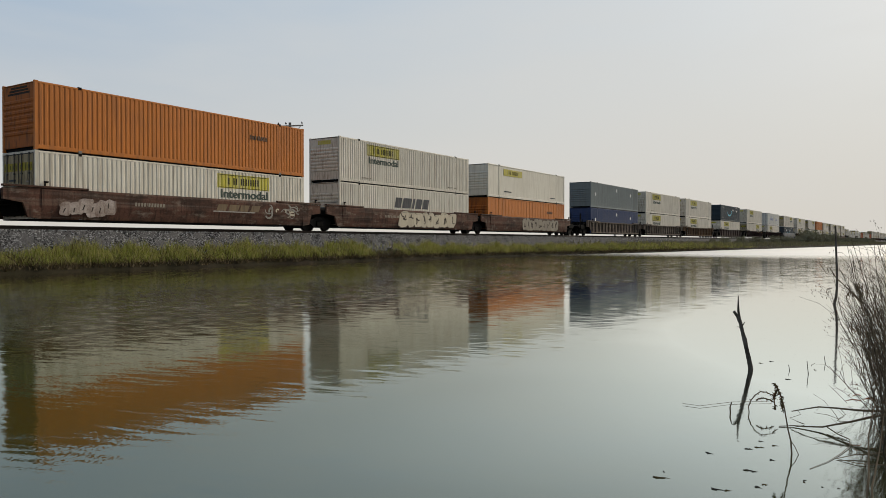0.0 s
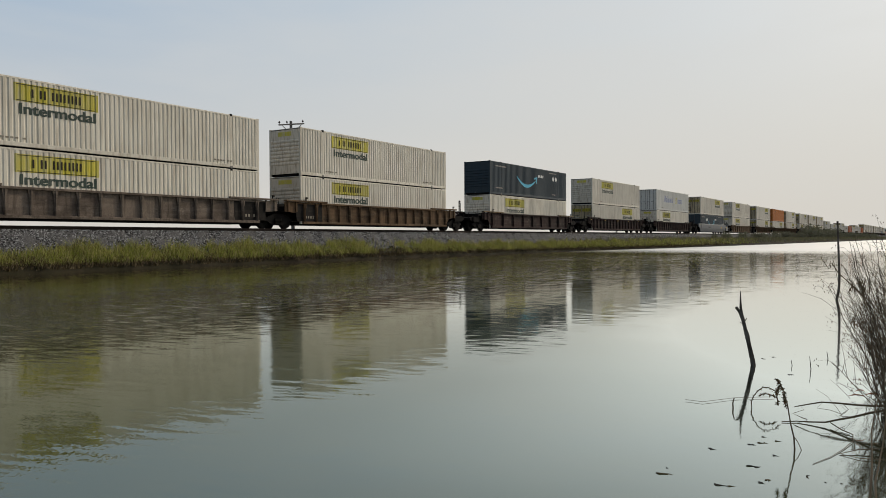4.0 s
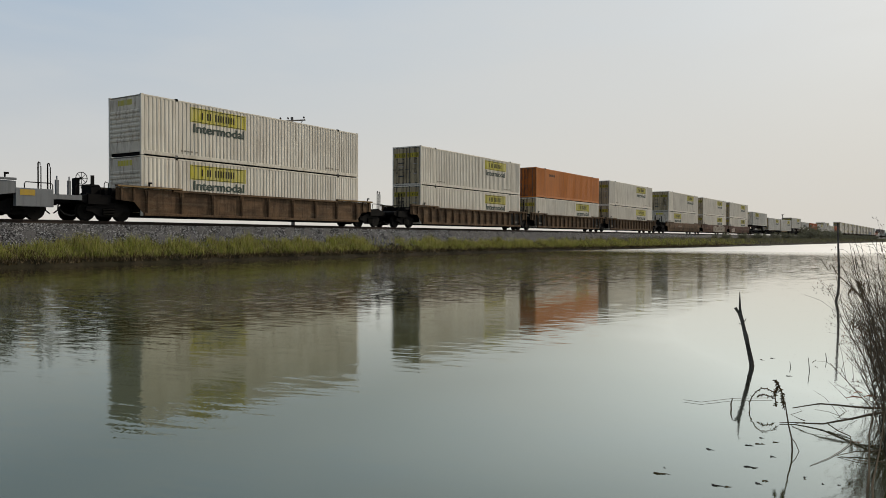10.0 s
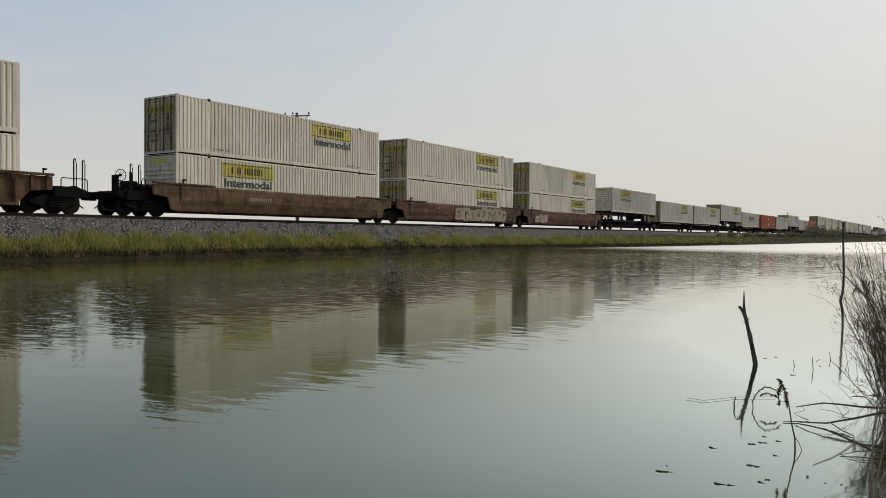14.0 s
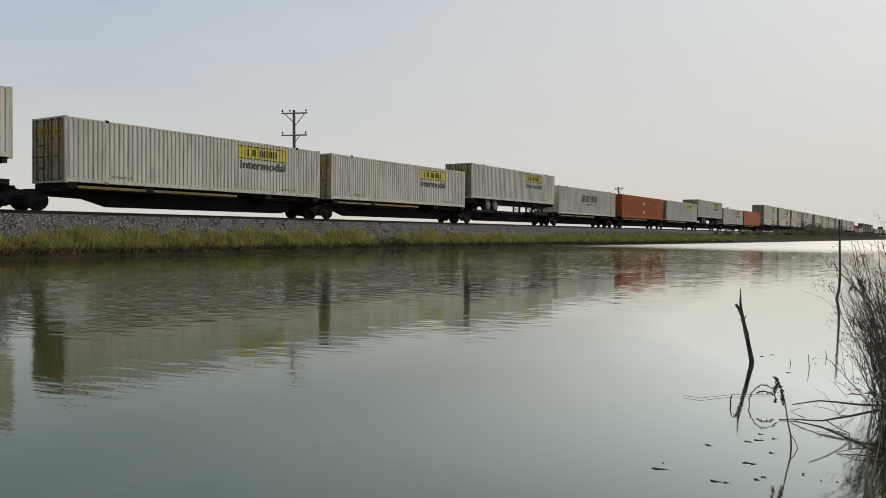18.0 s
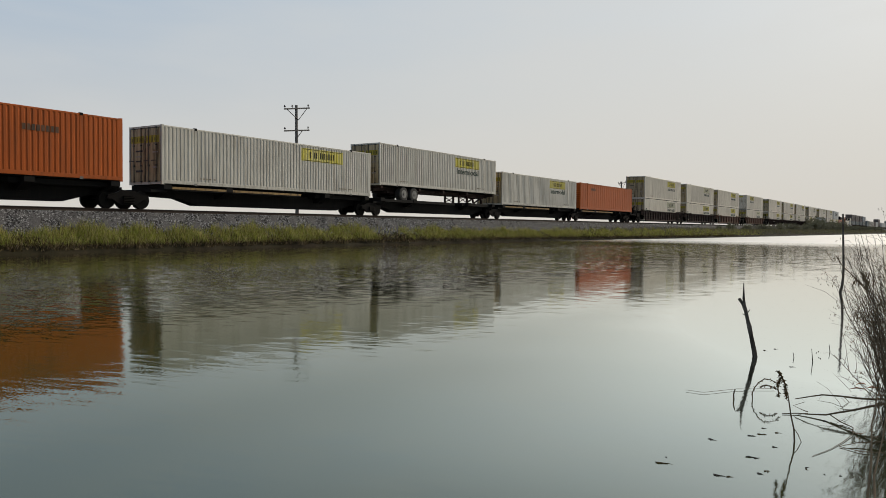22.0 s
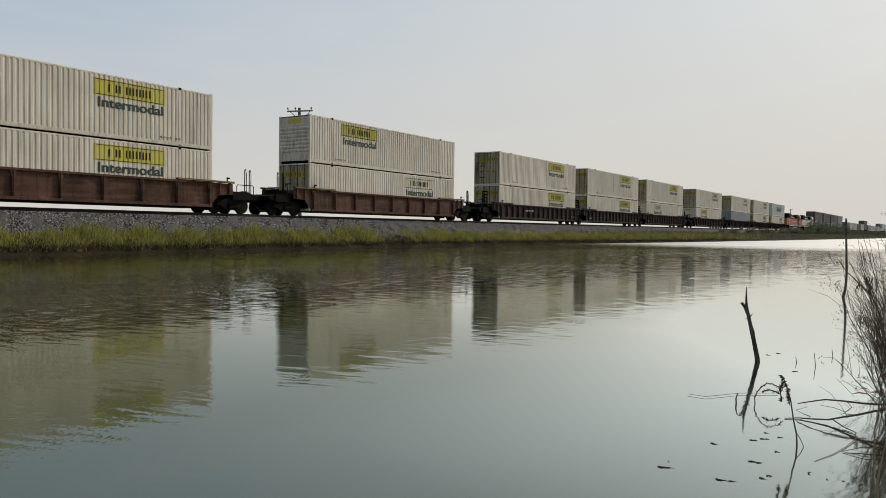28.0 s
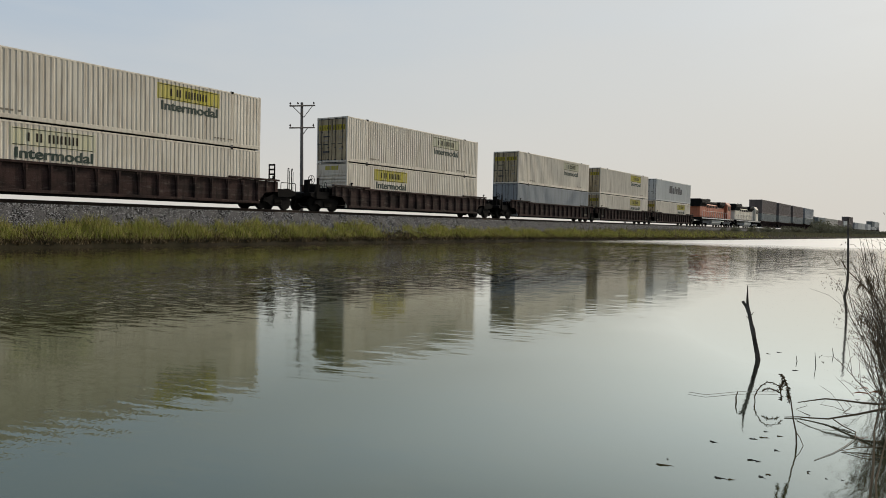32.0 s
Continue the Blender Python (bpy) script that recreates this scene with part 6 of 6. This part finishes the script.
stem("thin_post", "thin dark upright stem standing in the water", "stem",
     [(13.853, 1.10, -0.2), (13.853, 1.101, -0.047), (13.852, 1.111, 0.018), (13.854, 1.089, 0.113), (13.855, 1.076, 0.254), (13.855, 1.073, 0.44), (13.854, 1.086, 0.812), (13.853, 1.102, 1.305)],
     [0.020, 0.020, 0.022, 0.020, 0.019, 0.018, 0.0165, 0.0145], BARK)
stem("vine", "thin curling dry tendril on the bush", "vine",
     [(5.97, 0.58, 0.90), (5.97, 0.55, 0.85), (5.97, 0.53, 0.82), (5.97, 0.515, 0.83), (5.97, 0.525, 0.855), (5.97, 0.51, 0.86), (5.98, 0.47, 0.79), (5.98, 0.41, 0.73), (5.98, 0.34, 0.66), (5.98, 0.28, 0.60), (5.95, 0.10, 0.35)],
     [0.0018, 0.002, 0.0025, 0.003, 0.003, 0.0032, 0.0035, 0.0035, 0.0038, 0.004, 0.0045], TWIG)


def seed_head(pts, spikes, seed):
    """A drooping dry flower stalk with short spikes along it."""
    r = random.Random(seed)
    g = Geo().tube(pts, [0.0030] * len(pts), 6)
    for i in range(spikes):
        u = r.random() * (len(pts) - 1)
        k = int(u)
        p = Vector(pts[k]).lerp(Vector(pts[k + 1]), u - k)
        d = Vector((r.uniform(-1, 1), r.uniform(-1, 1), r.uniform(-0.8, 0.5))).normalized()
        g.tube([p, p + d * r.uniform(0.008, 0.018)], [0.0030, 0.0016], 4)
    return g


reeds = thing("dead_reeds", "dead brown reeds with drooping seed heads in shallow water", "reeds")
put("arched_stalk", seed_head([(4.846, 0.849, -0.02), (4.845, 0.853, 0.035), (4.847, 0.842, 0.071), (4.851, 0.817, 0.108), (4.856, 0.787, 0.132), (4.861, 0.756, 0.131), (4.866, 0.724, 0.117), (4.869, 0.702, 0.095)], 30, 1), DRY, reeds)
put("seed_head", seed_head([(4.852, 0.811, 0.081), (4.857, 0.78, 0.094), (4.863, 0.742, 0.088), (4.867, 0.717, 0.077)], 44, 2), DRY, reeds)
put("short_stalk", Geo().tube([(4.777, 0.944, -0.02), (4.776, 0.948, 0.031), (4.778, 0.939, 0.066)], [0.005, 0.004, 0.003], 6), TWIG, reeds)
put("tall_stalk", Geo().tube([(4.003, 0.503, -0.02), (4.003, 0.508, 0.061), (4.001, 0.522, 0.124), (3.999, 0.537, 0.221), (3.997, 0.551, 0.275)], [0.0042, 0.0038, 0.0034, 0.003, 0.0026], 6), TWIG, reeds)
put("side_twig", Geo().tube([(4.003, 0.508, 0.064), (4.005, 0.49, 0.038), (4.007, 0.472, -0.005)], [0.0022, 0.002, 0.0018], 5), TWIG, reeds)
put("seed_head", seed_head([(3.997, 0.551, 0.275), (3.994, 0.57, 0.324), (3.992, 0.583, 0.343)], 46, 3), DRY, reeds)
put("seed_head", seed_head([(3.994, 0.569, 0.313), (3.992, 0.586, 0.272), (3.993, 0.577, 0.211)], 54, 4), DRY, reeds)
put("seed_head", seed_head([(3.997, 0.551, 0.275), (3.997, 0.548, 0.248), (3.998, 0.544, 0.209)], 44, 5), DRY, reeds)
put("floating_stem", Geo().tube([(4.84, 1.25, 0.008), (4.83, 1.14, 0.008), (5.06, 0.99, 0.008), (5.22, 0.78, 0.008)], 0.0013, 5), TWIG, reeds)
for a, b in (((6.603, 0.858, 0.045), (6.604, 0.848, -0.02)), ((6.499, 0.711, 0.102), (6.50, 0.70, -0.02)), ((7.134, 0.647, 0.062), (7.135, 0.636, -0.02)),
             ((31.62, 2.05, 0.51), (31.61, 1.93, -0.02)), ((33.13, 1.74, 0.27), (33.12, 1.79, -0.02))):
    stem("broken_reed", "short dark broken reed standing in the water", "reed", [a, b], [0.002, 0.0035] if a[0] < 20 else [0.008, 0.014], BARK, "broken reeds in the water")
fallen = thing("fallen_branches", "bare fallen branches lying just above the water", "branches")
for pts, r0 in (([(4.75, 0.60, 0.055), (4.75, 0.533, 0.076), (4.75, 0.458, 0.098), (4.75, 0.367, 0.102), (4.74, 0.277, 0.104), (4.74, 0.206, 0.108), (4.7, 0.10, 0.13), (4.65, -0.05, 0.2)], 0.014),
                ([(4.55, 0.64, 0.004), (4.6, 0.571, 0.006), (4.6, 0.515, 0.009), (4.6, 0.425, 0.018), (4.6, 0.354, 0.043), (4.6, 0.284, 0.066), (4.6, 0.199, 0.10), (4.6, 0.05, 0.15)], 0.013),
                ([(4.68, 0.563, 0.083), (4.68, 0.542, 0.058), (4.68, 0.60, 0.030), (4.68, 0.553, 0.012), (4.68, 0.524, 0.004)], 0.005),
                ([(4.72, 0.454, 0.10), (4.7, 0.476, 0.072), (4.7, 0.407, 0.068), (4.7, 0.353, 0.052), (4.7, 0.318, 0.083), (4.7, 0.345, 0.11)], 0.004),
                ([(4.72, 0.36, 0.10), (4.7, 0.325, 0.07), (4.68, 0.36, 0.045), (4.66, 0.31, 0.05)], 0.004),
                ([(3.78, 0.40, 0.002), (3.95, 0.34, 0.003), (4.12, 0.30, 0.004), (4.30, 0.27, 0.006), (4.44, 0.28, 0.006), (4.5, 0.34, 0.012), (4.6, 0.40, 0.02)], 0.006),
                ([(4.02, 0.31, 0.004), (4.10, 0.24, 0.014), (4.14, 0.16, 0.02), (4.2, 0.02, 0.06)], 0.008),
                ([(4.02, 0.31, 0.004), (3.98, 0.22, 0.006), (4.0, 0.13, 0.008), (4.05, 0.0, 0.03)], 0.006),
                ([(4.0, 0.15, 0.30), (3.75, 0.165, 0.19), (3.45, 0.150, 0.10), (3.15, 0.150, -0.01)], 0.010),
                ([(3.9, 0.11, 0.27), (3.6, 0.118, 0.17), (3.35, 0.135, 0.08), (3.1, 0.115, -0.01)], 0.009),
                ([(4.86, 0.50, 0.15), (4.84, 0.44, 0.12), (4.8, 0.38, 0.06), (4.72, 0.34, 0.02)], 0.003),
                ([(4.9, 0.30, 0.19), (4.86, 0.24, 0.14), (4.8, 0.18, 0.12), (4.75, 0.05, 0.14)], 0.006)):
    n = len(pts)
    put("branch", Geo().tube(pts, [0.55 * r0 * (0.35 + 0.65 * i / (n - 1)) for i in range(n)], 7), TWIG, fallen)

# dead leaves and weed afloat: place, half length, how the piece lies
for i, (x, y, half, turn) in enumerate(((3.29, 0.941, 0.050, 1.75), (3.38, 0.955, 0.010, 0.9), (3.26, 0.693, 0.040, 1.4), (3.27, 0.655, 0.022, 2.1), (3.61, 0.627, 0.042, 1.9), (3.38, 0.554, 0.022, 1.3),
                                         (3.44, 0.540, 0.018, 2.4), (3.80, 0.849, 0.030, 1.35), (3.98, 0.700, 0.026, 1.7), (4.04, 0.660, 0.030, 1.8), (3.84, 0.566, 0.020, 1.25), (3.59, 0.399, 0.014, 2.5),
                                         (3.56, 0.396, 0.012, 0.8), (3.53, 0.323, 0.008, 1.2), (3.55, 0.264, 0.008, 1.9), (4.12, 0.595, 0.020, 1.6), (4.17, 0.671, 0.018, 1.75), (4.52, 0.42, 0.016, 1.5),
                                         (6.85, 1.106, 0.030, 1.2), (7.0, 1.045, 0.028, 2.0), (6.16, 0.802, 0.030, 1.6))):
    r = random.Random(i)
    g = Geo()
    for k in range(2 if half > 0.015 else 1):
        l = 0.75 * half * (1 if k == 0 else r.uniform(0.35, 0.6))
        a = turn + (r.uniform(-0.5, 0.5) if k else 0)
        cx, cy = x + (r.uniform(-0.012, 0.012) if k else 0), y + (r.uniform(-0.5, 0.5) * half if k else 0)
        dx, dy = math.cos(a) * l, math.sin(a) * l
        sway = r.uniform(-0.25, 0.25)
        w = 0.0025 + 0.06 * l
        g.tube([(cx - dx, cy - dy, 0.0), (cx - dx * 0.45 + dy * sway, cy - dy * 0.45 - dx * sway, 0.0005), (cx + dx * 0.1, cy + dy * 0.1, 0.001), (cx + dx * 0.5 - dy * sway, cy + dy * 0.5, 0.001), (cx + dx, cy + dy, 0.0025)],
               [0.0006, w * 0.35, w * 0.55, w, 0.0012], 6)
    tagged(put("floating_leaf", g, BARK if i % 3 else DRY), "brown dead leaf scrap floating on the water", "leaf", "leaf scraps on the water")


def near_bush():
    """A leafless bush at the water's edge: leaning stems that fork into fine twigs."""
    r = random.Random(11)
    bush = thing("bare_bush", "bare brown bush of fine dry twigs at the water's edge", "bush")
    stems, twigs, heads = Geo(), Geo(), Geo()
    for i in range(250):
        bx = 3.8 + 3.2 * r.random() ** 1.1
        by = 0.050 * bx - 0.10 - 0.40 * r.random() ** 1.2
        h = r.uniform(0.4, 1.0) * (0.8 if by > 0.1 else 1.0) + 0.05 * (bx - 3.8)
        lean = r.uniform(-0.08, 0.27) * (0.6 + 0.1 * bx)
        drift = r.uniform(-0.25, 0.15)
        pts = [Vector((bx + drift * u + 0.03 * math.sin(7 * u + i), by + lean * u ** 1.3 + 0.02 * math.sin(9 * u + 2 * i), -0.03 + h * u)) for u in (0, 0.25, 0.5, 0.75, 1)]
        w = r.uniform(0.0016, 0.0042)
        stems.tube(pts, [w, w * 0.9, w * 0.75, w * 0.55, w * 0.3], 5)
        for k in range(r.randint(5, 10)):
            u = r.uniform(0.3, 0.97)
            p = pts[int(u * 4)].lerp(pts[min(int(u * 4) + 1, 4)], u * 4 - int(u * 4))
            d = Vector((r.uniform(-0.5, 0.5), r.uniform(-0.35, 0.75), r.uniform(0.15, 1.0))).normalized()
            l = r.uniform(0.08, 0.26)
            e = p + d * l + Vector((0, 0, -0.02))
            twigs.tube([p, p + d * l * 0.5 + Vector((0, 0, 0.012)), e], [w * 0.42, w * 0.32, w * 0.15], 4)
            if r.random() < 0.28:
                for q in range(r.randint(2, 5)):
                    c = e + Vector((r.uniform(-0.02, 0.02), r.uniform(-0.02, 0.02), r.uniform(-0.03, 0.02)))
                    heads.cyl(c, c + Vector((r.uniform(-0.008, 0.008), r.uniform(-0.008, 0.008), -0.009)), 0.0022, 0.0008, 5)
    for k, (y0, z0, l) in enumerate(((0.335, 0.120, 0.09), (0.25, 0.135, 0.07), (0.30, 0.150, 0.05))):
        put("dead_leaf", Geo().tube([(4.90, y0, z0), (4.90, y0 - l * 0.4, z0 + 0.012), (4.91, y0 - l * 0.8, z0 + 0.010), (4.91, y0 - l, z0 + 0.002)], [0.0008, 0.0045, 0.003, 0.0006], 6), RUST_LEAF, bush, label="rust-brown hanging leaf")
    # curled dead leaves that still hang in the upper twigs
    for cx, cy, cz in ((5.988, 0.376, 0.67), (5.991, 0.336, 0.732), (5.991, 0.328, 0.665), (5.992, 0.301, 0.694), (5.996, 0.229, 0.52), (5.989, 0.37, 0.431), (5.991, 0.328, 0.414)):
        for q in range(4):
            y0, z0 = cy + r.uniform(-0.018, 0.018), cz + r.uniform(-0.02, 0.03)
            sway = r.uniform(-0.012, 0.012)
            put("hanging_leaf", Geo().tube([(cx, y0, z0 + 0.03), (cx + 0.005, y0 + sway, z0 + 0.01), (cx, y0 + sway * 1.5, z0 - 0.012), (cx, y0 + sway * 0.4, z0 - 0.03)], [0.0008, 0.0038, 0.0042, 0.001], 6), DRY, bush)
    for i in range(70):
        bx, by = r.uniform(4.6, 6.6), r.uniform(-0.25, 0.08)
        reach, h = r.uniform(0.10, 0.34), r.uniform(0.25, 0.8)
        dx = r.uniform(-0.3, 0.3)
        pts = [Vector((bx + dx * u, by + reach * u ** 1.6, h * (1.15 * math.sin(u * (1.4 + 0.6 * (i % 3) / 2))) - 0.02)) for u in (0, 0.2, 0.4, 0.6, 0.8, 1)]
        w = r.uniform(0.0012, 0.0026)
        stems.tube(pts, [w, w, w * 0.85, w * 0.7, w * 0.5, w * 0.3], 4)
        for k in range(5):
            p = pts[r.randint(2, 5)]
            twigs.tube([p, p + Vector((r.uniform(-0.05, 0.05), r.uniform(-0.03, 0.08), r.uniform(-0.04, 0.10)))], [w * 0.5, w * 0.2], 4)
    for word, g, m in (("stem_thicket", stems, TWIG), ("twig_mass", twigs, TWIG), ("seed_scatter", heads, DRY)):
        tagged(put(word, g, m, bush), kind="stuff")
    n = 1100
    x, y = RNG.uniform(4.2, 7.6, n), RNG.uniform(-1.1, -0.06, n)
    h = RNG.uniform(0.2, 0.75, n)
    g = blades("dead_grass", x, y, np.maximum(ground_height(x * SPREAD, y * SPREAD) - LEVEL, -0.05), h, RNG.uniform(0.002, 0.004, n), RNG.uniform(0.1, 0.5, n), TWIG)
    tagged(g, "dead brown grass at the water's edge", "grass", kind="stuff")


near_bush()


def twig_litter():
    """Fine broken twigs tangled over the water at the foot of the bush."""
    r = random.Random(23)
    g = Geo()
    for i in range(16):
        x, y, z = r.uniform(4.3, 5.4), 0.38 * r.random() ** 1.6 - 0.03, r.uniform(-0.02, 0.10)
        a, l, up = r.uniform(1.0, 2.2), r.uniform(0.06, 0.22), r.uniform(-0.06, 0.12)
        dx, dy = math.cos(a) * l, math.sin(a) * l * 0.8
        bend = r.uniform(-0.04, 0.04)
        g.tube([(x, y, z), (x + dx * 0.5, y + dy * 0.5 + bend * 0.4, z + up * 0.5 + bend * 0.6), (x + dx, y + dy, max(z + up, 0.0))], [0.0013, 0.0010, 0.0005], 4)
    tagged(put("twig_litter", g, TWIG), "tangle of fine dead twigs over the shallow water", "twigs", kind="stuff")


twig_litter()
for ob in set(bpy.data.objects) - EARLIER:
    if ob.parent is None:
        ob.matrix_basis = LAKE @ ob.matrix_basis


# ---- movement of the train ----
def travelled(t):
    u = t / 32
    return 21.4223 * t - 11.1046 * u ** 2 - 1.0105 * u ** 3


def motions():
    for ob, x, y, z in MOVING:
        rows = []
        for t in range(33):
            p = x - travelled(t)
            rows.append((t, pose(p, y + float(swing(p)), z, 0, 0, heading(p + LENGTH / 2))))
        walk(ob, rows)


motions()
